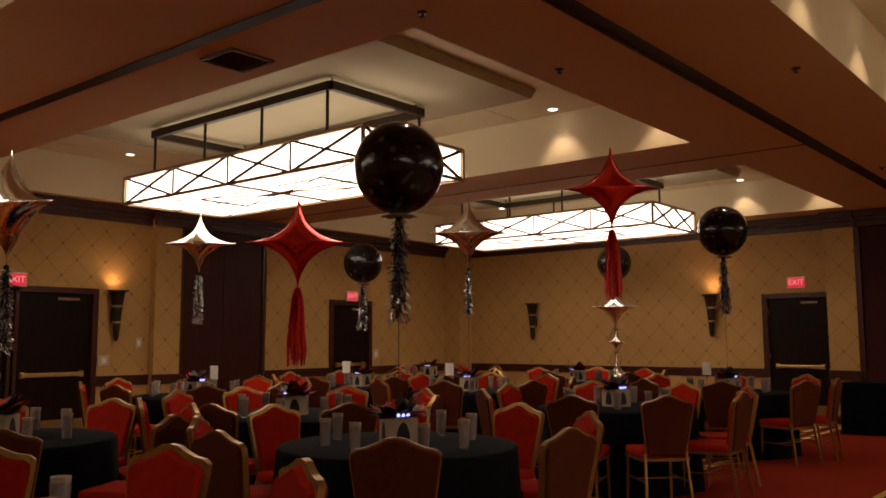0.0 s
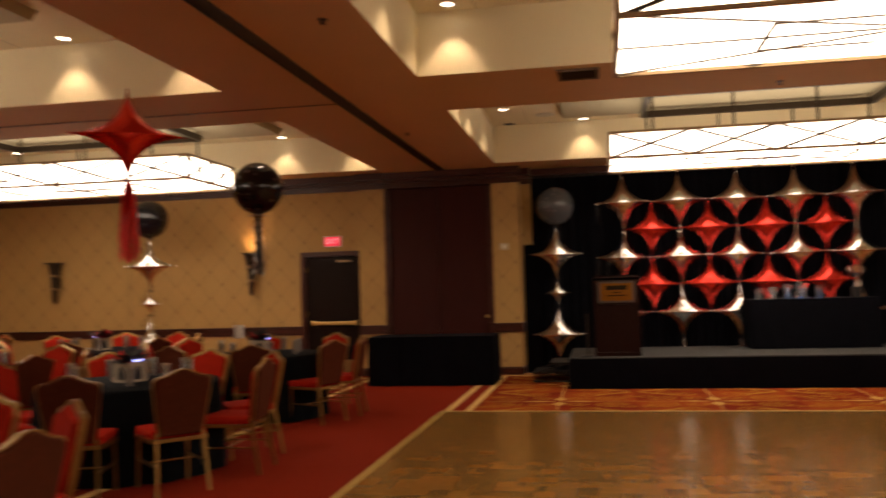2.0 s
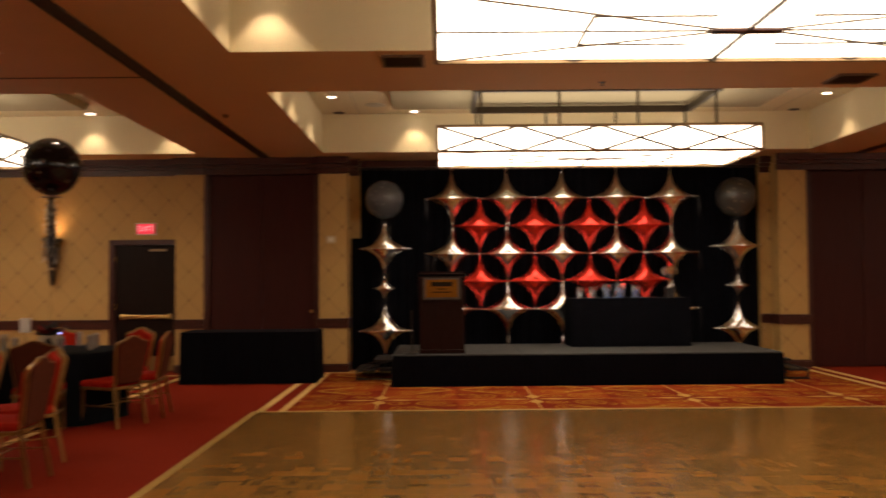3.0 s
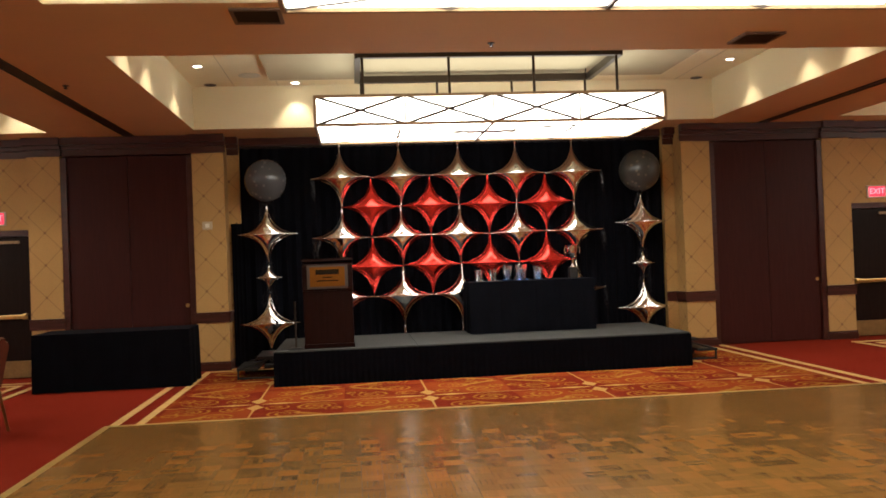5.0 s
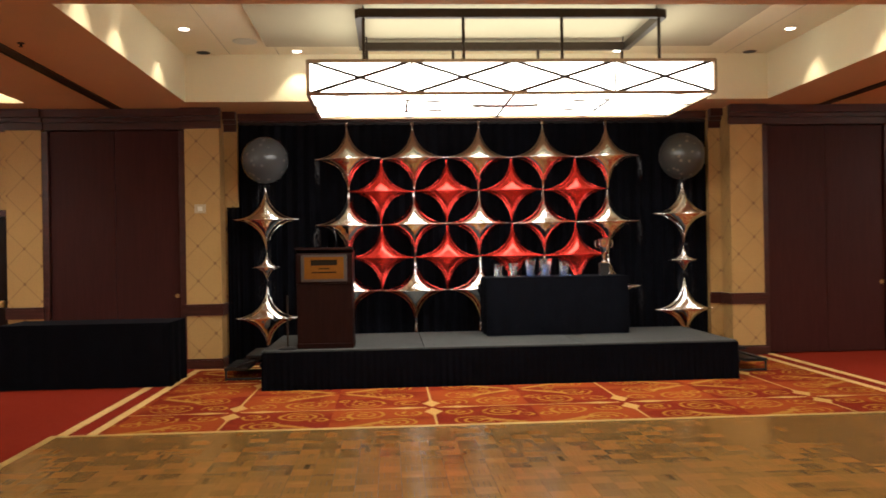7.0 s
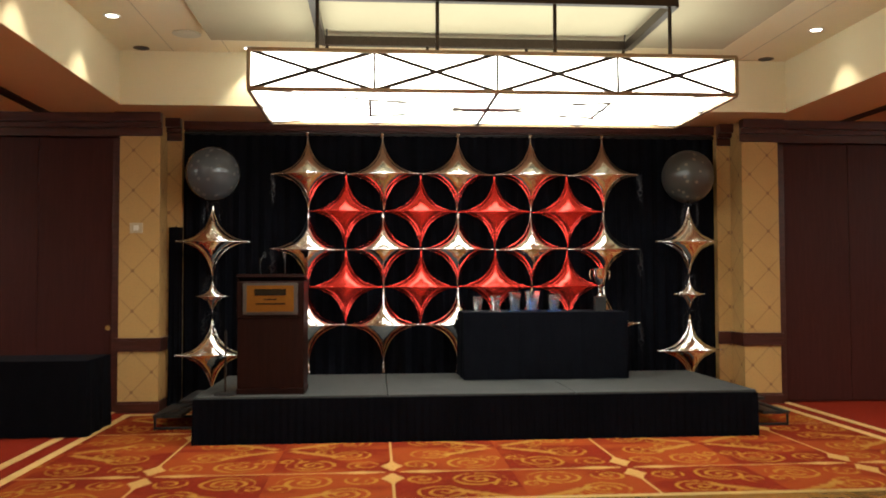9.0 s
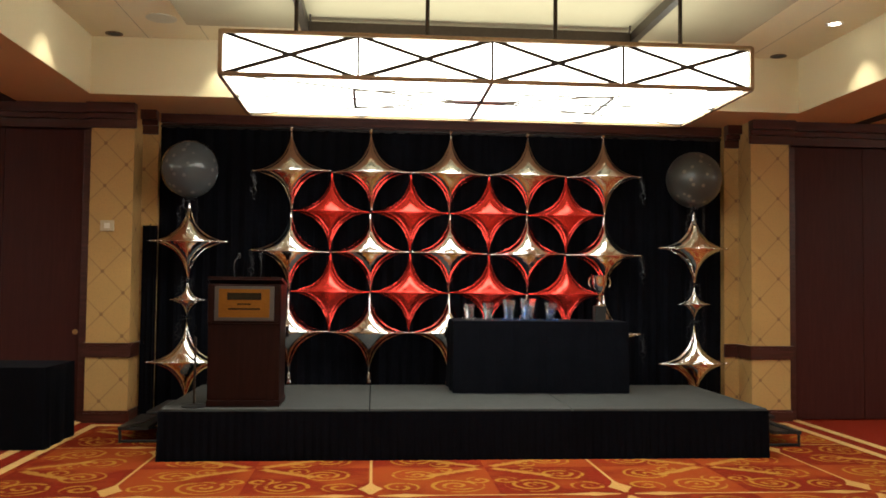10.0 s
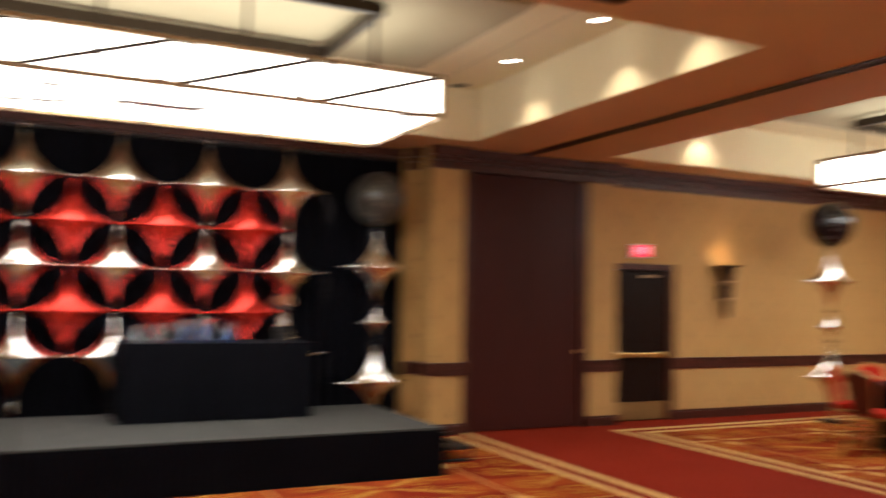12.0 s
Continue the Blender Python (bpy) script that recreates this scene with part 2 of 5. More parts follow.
def foil(name, col, rough, metal=1.0):
    m, g, b = blank(name, rough, metal)
    nt = m.node_tree
    tc = nt.nodes.new("ShaderNodeTexCoord")
    mp = nt.nodes.new("ShaderNodeMapping")
    mp.inputs["Scale"].default_value = (1, 1, 1)
    nt.links.new(tc.outputs["Object"], mp.inputs[0])
    n = g.noise(mp.outputs[0], 9, 3, 0.6)
    f = g.noise(mp.outputs[0], 38, 2, 0.5)
    nt.links.new(g.mix(n, col, tuple(c * 0.86 for c in col)), b.inputs["Base Color"])
    g.bump(g.math("ADD", n, g.math("MULTIPLY", f, 0.2)), 0.16, 0.02, b)
    return m


def speckled_latex(name, col, spot, rough, alpha=1.0):
    """Balloon rubber with small printed stars, seen as specks."""
    m, g, b = blank(name, rough)
    nt = m.node_tree
    tc = nt.nodes.new("ShaderNodeTexCoord")
    vo = nt.nodes.new("ShaderNodeTexVoronoi")
    vo.inputs["Scale"].default_value = 10.0
    nt.links.new(tc.outputs["Object"], vo.inputs["Vector"])
    d = g.math("SUBTRACT", 1.0, g.step(vo.outputs["Distance"], 0.17, 0.27))
    n = g.noise(tc.outputs["Object"], 5, 3)
    nt.links.new(g.mix(d, g.mix(n, col, tuple(c * 0.8 for c in col)), spot), b.inputs["Base Color"])
    b.inputs["Coat Weight"].default_value = 0.3
    b.inputs["Coat Roughness"].default_value = 0.08
    b.inputs["Specular IOR Level"].default_value = 0.3
    if alpha < 1:
        b.inputs["Alpha"].default_value = alpha
    return m


def glass(name, col, rough=0.03):
    m = bpy.data.materials.new(name)
    m.use_nodes = True
    b = m.node_tree.nodes["Principled BSDF"]
    b.inputs["Base Color"].default_value = (*col, 1)
    b.inputs["Roughness"].default_value = rough
    b.inputs["Transmission Weight"].default_value = 0.9
    b.inputs["IOR"].default_value = 1.45
    return m


M_PAPER = wallpaper()
M_PATTERN = pattern_carpet()
M_RED = plain_carpet()
M_PARQUET = parquet()
M_GOLDBAND = mat("gold_carpet_band", (0.62, 0.40, 0.14), 0.95, var=0.2, scale=8, fine=140, bump=0.3)
M_SOFFIT = mat("soffit_paint", (0.66, 0.44, 0.235), 0.85, var=0.05, scale=1.2, fine=90, bump=0.05)
M_CREAM = mat("cream_ceiling_paint", (0.74, 0.65, 0.43), 0.85, var=0.04, scale=1.5, fine=90, bump=0.04)
# drab tone: shade on the hung panels' undersides, put into the colour
M_CLOUD = mat("shaded_panel_paint", (0.40, 0.335, 0.215), 0.8, var=0.06, scale=1.5, fine=90, bump=0.04)
M_JOINT = mat("joint_shadow", (0.42, 0.36, 0.24), 0.9, var=0.1)
M_MAHOG = dark_wood("mahogany_panel", (0.040, 0.0098, 0.0082), (0.052, 0.0126, 0.0104), 0.42, True, 0.11)
M_TRIM = dark_wood("mahogany_trim", (0.040, 0.011, 0.008), (0.075, 0.021, 0.014), 0.3, False, 0.3)
M_DOOR = dark_wood("door_wood", (0.009, 0.0042, 0.0032), (0.016, 0.0072, 0.0052), 0.4)
M_LECTERN = dark_wood("lectern_mahogany", (0.011, 0.0030, 0.0022), (0.018, 0.0047, 0.0032), 0.4)
M_BRONZE = mat("bronze_frame", (0.30, 0.20, 0.105), 0.4, 0.5, var=0.2, scale=20)
M_BRONZE_DARK = mat("dark_bronze", (0.05, 0.036, 0.026), 0.4, 0.7, var=0.2, scale=20)
M_BRASS = mat("brass", (0.62, 0.42, 0.15), 0.3, 1.0, var=0.15, scale=25)
M_AGED = mat("aged_brass", (0.26, 0.155, 0.055), 0.45, 0.6, var=0.2, scale=14)
M_GOLDPAINT = mat("gold_painted_steel", (0.36, 0.215, 0.070), 0.38, 0.85, var=0.2, scale=30)
M_CHAIR_RED = mat("chair_red_fabric", (0.35, 0.018, 0.008), 0.9, var=0.18, scale=14, fine=180, bump=0.25, objvar=0.12, spec=0.08)
M_CHAIR_BACK = mat("chair_back_fabric", (0.080, 0.018, 0.0075), 0.85, var=0.25, scale=30, fine=160, bump=0.2, objvar=0.12, spec=0.1)
M_CLOTH = mat("black_table_linen", (0.0070, 0.0076, 0.0115), 0.9, var=0.2, scale=5, fine=200, bump=0.15, spec=0.08)
M_CLOTH_BLUE = mat("navy_table_linen", (0.0032, 0.0048, 0.0068), 0.9, var=0.18, scale=5, fine=200, bump=0.15, spec=0.08)
M_DRAPE = mat("black_velvet_drape", (0.0085, 0.0092, 0.0135), 0.95, var=0.3, scale=3, fine=120, bump=0.1, spec=0.08)
M_SKIRT = mat("black_stage_skirt", (0.0066, 0.0070, 0.0110), 0.9, var=0.25, scale=3, fine=150, bump=0.1, spec=0.08)
M_DECK = mat("grey_stage_carpet", (0.050, 0.051, 0.049), 0.95, var=0.12, scale=4, fine=180, bump=0.3, objvar=0.04)
M_BLACK = mat("black_paint", (0.015, 0.014, 0.014), 0.5, var=0.2)
M_SLOT = mat("partition_track", (0.022, 0.014, 0.010), 0.5, 0.3, var=0.2)
M_VENT = mat("air_grille", (0.13, 0.085, 0.05), 0.6, var=0.2)
M_WHITE = mat("white_plastic", (0.74, 0.70, 0.62), 0.5, var=0.05)
M_PLATE = mat("cream_plate", (0.52, 0.43, 0.29), 0.5, var=0.06)
M_BOXCARD = mat("cream_box_card", (0.42, 0.345, 0.25), 0.7, var=0.08)
M_CARD = mat("white_card", (0.80, 0.77, 0.70), 0.7, var=0.06)
M_SILVER = foil("silver_foil", (0.93, 0.93, 0.92), 0.10)
M_REDFOIL = foil("red_foil", (0.84, 0.060, 0.042), 0.20, 0.82)
M_FRINGE = foil("silver_fringe", (0.62, 0.60, 0.56), 0.28)
M_REDFRINGE = mat("red_fringe", (0.72, 0.030, 0.024), 0.5, var=0.3, scale=30)
M_LATEX = speckled_latex("black_latex", (0.006, 0.006, 0.009), (0.075, 0.065, 0.055), 0.16)
M_LATEX_CLEAR = speckled_latex("smoky_latex", (0.085, 0.093, 0.100), (0.135, 0.14, 0.14), 0.16)
M_LATEX_DIM = speckled_latex("smoky_speckled_latex", (0.055, 0.053, 0.046), (0.16, 0.14, 0.10), 0.35)
M_TULLE = mat("tan_tulle", (0.27, 0.19, 0.14), 0.8, var=0.3, scale=25)
M_RIBBON = mat("black_curling_ribbon", (0.035, 0.035, 0.04), 0.25, var=0.2)
M_GLASS = glass("drinking_glass", (0.86, 0.88, 0.9))
M_NAPKIN = mat("grey_satin_napkin", (0.30, 0.235, 0.165), 0.45, var=0.15, scale=12)
M_TISSUE_RED = mat("red_tissue", (0.40, 0.012, 0.014), 0.6, var=0.3, scale=30)
M_CRYSTAL = glass("crystal_award", (0.62, 0.66, 0.70), 0.02)
M_CRYSTAL_BLUE = glass("blue_crystal_award", (0.18, 0.35, 0.85), 0.03)
M_DIFFUSER = glow("chandelier_diffuser", (1.0, 0.895, 0.72), CHANDELIER_GLOW)
M_TOPGLOW = glow("chandelier_top", (1.0, 0.92, 0.74), 2.8)
M_BULB = glow("downlight_lens", (1.0, 0.88, 0.68), 14.0)
M_SCONCEGLOW = glow("sconce_bulb", (1.0, 0.62, 0.28), 22.0)
M_EXIT = glow("exit_sign_face", (1.0, 0.06, 0.09), 1.1)
M_EXITLETTER = glow("exit_sign_letters", (1.0, 0.25, 0.26), 2.2)
M_LED = glow("blue_white_led", (0.34, 0.40, 1.0), 5.0)


# ---- mesh helpers ----
def box(bm, x0, x1, y0, y1, z0, z1, bevel=0.0):
    m = Matrix.Translation(((x0 + x1) / 2, (y0 + y1) / 2, (z0 + z1) / 2)) @ Matrix.Diagonal((abs(x1 - x0), abs(y1 - y0), abs(z1 - z0), 1))
    geo = bmesh.ops.create_cube(bm, size=1.0, matrix=m)
    if bevel:
        es = {e for v in geo["verts"] for e in v.link_edges}
        bmesh.ops.bevel(bm, geom=list(es), offset=bevel, segments=2, affect="EDGES", profile=0.6)
    return bm


def rod(bm, p, q, r, seg=10, r2=None):
    p, q = Vector(p), Vector(q)
    d = q - p
    m = Matrix.Translation((p + q) / 2) @ d.to_track_quat("Z", "Y").to_matrix().to_4x4()
    bmesh.ops.create_cone(bm, cap_ends=True, segments=seg, radius1=r, radius2=r if r2 is None else r2, depth=d.length, matrix=m)
    return bm


def bar(bm, p, q, w, h, up=(0, 0, 1)):
    """A rectangular bar from p to q, w wide and h along up."""
    p, q, up = Vector(p), Vector(q), Vector(up)
    d = q - p
    z = d.normalized()
    s = z.cross(up).normalized()
    u = s.cross(z).normalized()
    rot = Matrix((s, u, z)).transposed().to_4x4()
    m = Matrix.Translation((p + q) / 2) @ rot @ Matrix.Diagonal((w, h, d.length, 1))
    bmesh.ops.create_cube(bm, size=1.0, matrix=m)
    return bm


def lathe(bm, prof, seg=32, centre=(0, 0, 0), wave=None, caps=True):
    """Turn a profile of (radius, z) round the z axis; wave(angle, i) scales the radius."""
    rings = []
    for i, (r, z) in enumerate(prof):
        ring = []
        for k in range(seg):
            a = 2 * math.pi * k / seg
            rr = r * (wave(a, i) if wave else 1.0)
            ring.append(bm.verts.new((centre[0] + rr * math.cos(a), centre[1] + rr * math.sin(a), centre[2] + z)))
        rings.append(ring)
    for a, b in zip(rings, rings[1:]):
        for k in range(seg):
            bm.faces.new((a[k], a[(k + 1) % seg], b[(k + 1) % seg], b[k]))
    if caps and prof[0][0] > 1e-5:
        bm.faces.new(tuple(reversed(rings[0])))
    if caps and prof[-1][0] > 1e-5:
        bm.faces.new(tuple(rings[-1]))
    bmesh.ops.remove_doubles(bm, verts=[v for r in (rings[0], rings[-1]) for v in r], dist=1e-5)
    return bm


def mesh_of(name, bm, material, smooth=False):
    bmesh.ops.recalc_face_normals(bm, faces=bm.faces)
    me = bpy.data.meshes.new(name)
    bm.to_mesh(me)
    bm.free()
    me.materials.append(material)
    if smooth:
        me.shade_smooth()
        me.set_sharp_from_angle(angle=radians(40))
    return me


def part(name, bm, material, parent, label="", smooth=False):
    ob = new(name, mesh_of(name, bm, material, smooth))
    ob.parent = parent
    return tagged(ob, label)


def solid(name, bm, material, label, category="", kind="", smooth=False, group=""):
    return tagged(new(name, mesh_of(name, bm, material, smooth)), label, category, group, kind)


def thing(name, m, label, category, group="", kind=""):
    ob = new(name)
    ob.matrix_basis = m
    ob.empty_display_size = 0.1
    return tagged(ob, label, category, group, kind)


def B():
    return bmesh.new()


def text_mesh(words, size):
    cu = bpy.data.curves.new("letters", "FONT")
    cu.body, cu.size, cu.extrude, cu.align_x, cu.align_y = words, size, 0.002, "CENTER", "CENTER"
    ob = bpy.data.objects.new("letters", cu)
    scene.collection.objects.link(ob)
    me = bpy.data.meshes.new_from_object(ob.evaluated_get(bpy.context.evaluated_depsgraph_get()))
    bpy.data.objects.remove(ob)
    return me


# ---- floor ----
bm = B()
box(bm, WEST - 0.2, EAST + 0.2, SOUTH - 0.2, NORTH + 0.2, -0.2, 0.0)
solid("floor", bm, M_RED, "red cut-pile carpet with a faint mottled weave", "carpet", "structure")


def carpet_panel(x0, x1, y0, y1):
    bm = B()
    box(bm, x0, x1, y0, y1, 0.0, 0.004)
    solid("carpet_panel", bm, M_PATTERN, "orange and red carpet with gold scrolls and lozenges", "carpet", "structure")


def gold_bands(x0, x1, y0, y1, gap=0.17, w=0.085, sides="WEN"):
    """Two gold bands round a rectangle of carpet, the inner along its edge."""
    for k in (0, 1):
        o = k * (w + gap)
        bm = B()
        if "W" in sides:
            box(bm, x0 - o - w, x0 - o, y0, y1 + o + w, 0.0, 0.008)
        if "E" in sides:
            box(bm, x1 + o, x1 + o + w, y0, y1 + o + w, 0.0, 0.008)
        if "N" in sides:
            box(bm, x0 - o + 0.001, x1 + o - 0.001, y1 + o, y1 + o + w, 0.0, 0.008)
        solid("carpet_border", bm, M_GOLDBAND, "gold woven band along the edge of the carpet", "carpet border", "structure")


HALF = 3.84
carpet_panel(CX - HALF, CX + HALF, 11.2, 15.45)
gold_bands(CX - HALF, CX + HALF, 11.2, 15.45)
for sx in (-1, 1):
    a, b_ = sorted((CX + sx * 6.42, CX + sx * 14.0))
    carpet_panel(a, b_, -2.0, 14.95)
    gold_bands(a, b_, -2.0, 14.95)

# ---- walls ----
def wall(name, x0, x1, y0, y1, z0=0.0, z1=COFFER + 0.3, material=None, label="tan trellis wallpaper on a plaster wall"):
    bm = B()
    box(bm, x0, x1, y0, y1, z0, z1)
    return solid(name, bm, material or M_PAPER, label, "wall", "structure")


PO, PI = 4.06, 3.59             # pillar, outer and inner edge from the middle
RETURN_Y = 16.05                # face of the narrow return beside the recess
QI, QO = 5.98, 6.45             # pilaster beyond the folding wall's pocket
DOOR_W, DOOR_H = 1.10, 2.15


def wall_with_door(name, x0, x1, dx0, dx1):
    bm = B()
    box(bm, x0, dx0, FRONT, NORTH, 0, 3.9)
    box(bm, dx1, x1, FRONT, NORTH, 0, 3.9)
    box(bm, dx0, dx1, FRONT, NORTH, DOOR_H, 3.9)
    return solid(name, bm, M_PAPER, "tan trellis wallpaper on a wall with a doorway", "wall", "structure")


DOOR_L = CX - 6.98              # middles of the two exit doors at the front
DOOR_R = CX + 6.98
wall_with_door("wall_north_left", WEST, CX - QO, DOOR_L - DOOR_W / 2, DOOR_L + DOOR_W / 2)
wall_with_door("wall_north_right", CX + QO, EAST, DOOR_R - DOOR_W / 2, DOOR_R + DOOR_W / 2)
wall("wall_north_middle", CX - PI, CX + PI, 16.25, NORTH)
for sx in (-1, 1):
    for nm, a, c, y in (("pillar", PI, PO, PIL), ("pilaster", QI, QO, PIL + 0.02)):
        x0, x1 = sorted((CX + sx * a, CX + sx * c))
        wall(f"wall_{nm}", x0, x1, y, NORTH, label="papered pillar beside the folding wall's pocket")
    x0, x1 = sorted((CX + sx * (PI - 0.18), CX + sx * PI))
    wall("wall_return", x0, x1, RETURN_Y, NORTH, label="narrow papered return beside the stage recess")
    x0, x1 = sorted((CX + sx * PO, CX + sx * QI))
    # pocket doors of the folding wall: leaves with fine shadow gaps
    mid = (x0 + x1) / 2
    d = thing("partition_door", pose(0, 0, 0), "tall dark mahogany folding-wall pocket door", "partition door", "", "structure")
    for a, c in ((x0 + 0.09, mid - 0.003), (mid + 0.003, x1 - 0.09)):
        bm = B()
        box(bm, a, c, PIL + 0.075, PIL + 0.13, 0.012, 3.27, 0.004)
        part("leaf", bm, M_MAHOG, d)
    for a, c in ((x0, x0 + 0.088), (x1 - 0.088, x1)):
        bm = B()
        box(bm, a, c, PIL + 0.03, PIL + 0.15, 0, 3.27, 0.006)
        part("jamb", bm, M_TRIM, d)
    bm = B()
    rod(bm, (x1 - 0.14, PIL + 0.068, 1.0), (x1 - 0.14, PIL + 0.078, 1.0), 0.03, 14)
    part("pull", bm, M_BRASS, d, "small round flush pull")
    wall("wall_pocket", x0, x1, PIL + 0.16, NORTH, material=M_MAHOG, label="dark wood wall behind the pocket door")

# west wall, with a pocket door between two pilasters and two exit doors
W_DOORS = ((5.78, 1.20), (12.45, 0.52))    # middle and half width of the doorways
POCKET = (8.40, 10.17)
POCKET_MID = (POCKET[0] + POCKET[1]) / 2
bm = B()
last = SOUTH
for yc, hw in W_DOORS:
    box(bm, WEST - 0.3, WEST, last, yc - hw, 0, 3.9)
    box(bm, WEST - 0.3, WEST, yc - hw, yc + hw, DOOR_H, 3.9)
    last = yc + hw
box(bm, WEST - 0.3, WEST, last, NORTH, 0, 3.9)
solid("wall_west", bm, M_PAPER, "tan trellis wallpaper on a wall with doorways", "wall", "structure")
for y0, y1 in ((7.93, POCKET[0]), (POCKET[1], 10.64)):
    wall("wall_pilaster_west", WEST, WEST + 0.16, y0, y1, z1=3.9, label="papered pilaster beside the pocket door")
wall("wall_corner_pilaster", WEST, WEST + 0.45, FRONT - 0.45, FRONT, z1=3.9, label="papered pilaster in the corner")
d = thing("partition_door_west", pose(0, 0, 0), "tall dark mahogany folding-wall pocket door", "partition door", "", "structure")
for a, c in ((POCKET[0] + 0.06, POCKET_MID - 0.003), (POCKET_MID + 0.003, POCKET[1] - 0.06)):
    bm = B()
    box(bm, WEST + 0.05, WEST + 0.10, a, c, 0.012, 3.27, 0.004)
    part("leaf", bm, M_MAHOG, d)
for a, c in ((POCKET[0], POCKET[0] + 0.058), (POCKET[1] - 0.058, POCKET[1])):
    bm = B()
    box(bm, WEST, WEST + 0.13, a, c, 0, 3.27, 0.005)
    part("jamb", bm, M_TRIM, d)
wall("wall_east", EAST, EAST + 0.3, SOUTH, NORTH, z1=3.9)
wall("wall_south", WEST - 0.3, EAST + 0.3, SOUTH - 0.3, SOUTH, z1=3.9)


# ---- trim: base, chair rail and crown ----
def run_trim(name, prof, segs, label):
    """Boxes of a stepped profile (depth, z0, z1) along wall pieces (x0, x1, y face)."""
    bm = B()
    for x0, x1, y in segs:
        for dep, z0, z1 in prof:
            box(bm, x0, x1, y - dep, y, z0, z1, 0.004)
    solid(name, bm, M_TRIM, label, "trim", "structure")


RAILP = ((0.028, RAIL - 0.075, RAIL + 0.055), (0.045, RAIL + 0.055, RAIL + 0.085))
BASEP = ((0.022, 0.0, 0.11), (0.014, 0.11, 0.135))
CROWNP = ((0.03, CROWN, CROWN + 0.10), (0.07, CROWN + 0.10, CROWN + 0.16), (0.13, CROWN + 0.16, SOFFIT))
north = [(WEST + 0.45, DOOR_L - DOOR_W / 2 - 0.07, FRONT), (DOOR_L + DOOR_W / 2 + 0.07, CX - QO, FRONT),
         (CX + QO, DOOR_R - DOOR_W / 2 - 0.07, FRONT), (DOOR_R + DOOR_W / 2 + 0.07, EAST, FRONT)]
for s in (-1, 1):
    for a, c, y in ((PI, PO, PIL), (QI, QO, PIL + 0.02)):
        x0, x1 = sorted((CX + s * a, CX + s * c))
        north.append((x0 - 0.02, x1 + 0.02, y))
    x0, x1 = sorted((CX + s * (PI - 0.18), CX + s * PI))
    north.append((x0 - 0.015, x1 + 0.015, RETURN_Y))
run_trim("baseboard", BASEP, north, "dark mahogany baseboard")
run_trim("chair_rail", RAILP, north, "dark mahogany chair rail")
crown = [(WEST, CX - QO, FRONT), (CX + QO, EAST, FRONT), (CX - PI, CX + PI, 16.25)]
for s in (-1, 1):
    for a, c, y in ((PI, PO, PIL), (PO, QI, PIL + 0.07), (QI, QO, PIL + 0.02), (PI - 0.18, PI, RETURN_Y)):
        x0, x1 = sorted((CX + s * a, CX + s * c))
        crown.append((x0 - (0.03 if a in (PI, QI) else 0), x1 + (0.03 if a in (PI, QI) else 0), y))
run_trim("crown_moulding", CROWNP, crown, "dark mahogany crown moulding")
bm = B()
for y0, y1 in ((SOUTH, 5.78 - 1.27), (5.78 + 1.27, POCKET[0]), (POCKET[1], 12.45 - 0.59), (12.45 + 0.59, FRONT)):
    for dep, z0, z1 in RAILP + BASEP:
        box(bm, WEST, WEST + dep, y0, y1, z0, z1)
for y0, y1 in ((7.91, POCKET[0] + 0.01), (POCKET[1] - 0.01, 10.66)):
    for dep, z0, z1 in RAILP + BASEP:
        box(bm, WEST + 0.16, WEST + 0.16 + dep, y0, y1, z0, z1)
for dep, z0, z1 in CROWNP:
    box(bm, WEST, WEST + dep, SOUTH, FRONT - 0.001, z0, z1)
    box(bm, WEST + 0.13, WEST + 0.16 + dep, 7.90, 10.67, z0, z1)
    box(bm, EAST - dep, EAST, SOUTH, FRONT - 0.001, z0, z1)
for dep, z0, z1 in RAILP + BASEP:
    box(bm, EAST - dep, EAST, SOUTH, FRONT - 0.001, z0, z1)
for s_ in (-1, 1):
    xi = CX + s_ * PI
    for dep, z0, z1 in RAILP + BASEP:
        box(bm, xi, xi - s_ * dep, PIL - dep + 0.001, RETURN_Y - dep - 0.001, z0, z1)
solid("trim_side_walls", bm, M_TRIM, "dark mahogany rail, base and crown", "trim", "structure")


# ---- ceiling ----
BAYS = [(-11.45, -3.02), (CX - 3.92, CX + 3.92), (2 * CX + 3.02, 2 * CX + 11.45)]
ROWS_Y = [(-1.90, 2.60), (4.58, 9.12), (10.74, 15.16)]
CH_X = [-7.06, CX + 0.02, 2 * CX + 7.16]
CH_Y = [(0.63, 6.74, 12.85), (1.14, 7.16, 13.18), (0.63, 6.74, 12.85)]
CH_LEN = [4.27, 4.17, 4.27]
bm = B()
xs = [WEST - 0.3] + [v for b_ in BAYS for v in b_] + [EAST + 0.3]
ys = [SOUTH - 0.3] + [v for r in ROWS_Y for v in r] + [NORTH + 0.1]
for i in range(0, len(xs) - 1, 2):
    box(bm, xs[i], xs[i + 1], ys[0], ys[-1], SOFFIT, SOFFIT + 0.12)
for x0, x1 in BAYS:
    for j in range(0, len(ys) - 1, 2):
        box(bm, x0, x1, ys[j], ys[j + 1], SOFFIT, SOFFIT + 0.12)
solid("ceiling", bm, M_SOFFIT, "tan painted ceiling soffit between the coffers", "ceiling", "structure")
T, LIP = 0.08, 0.006
clouds, joints = [], []
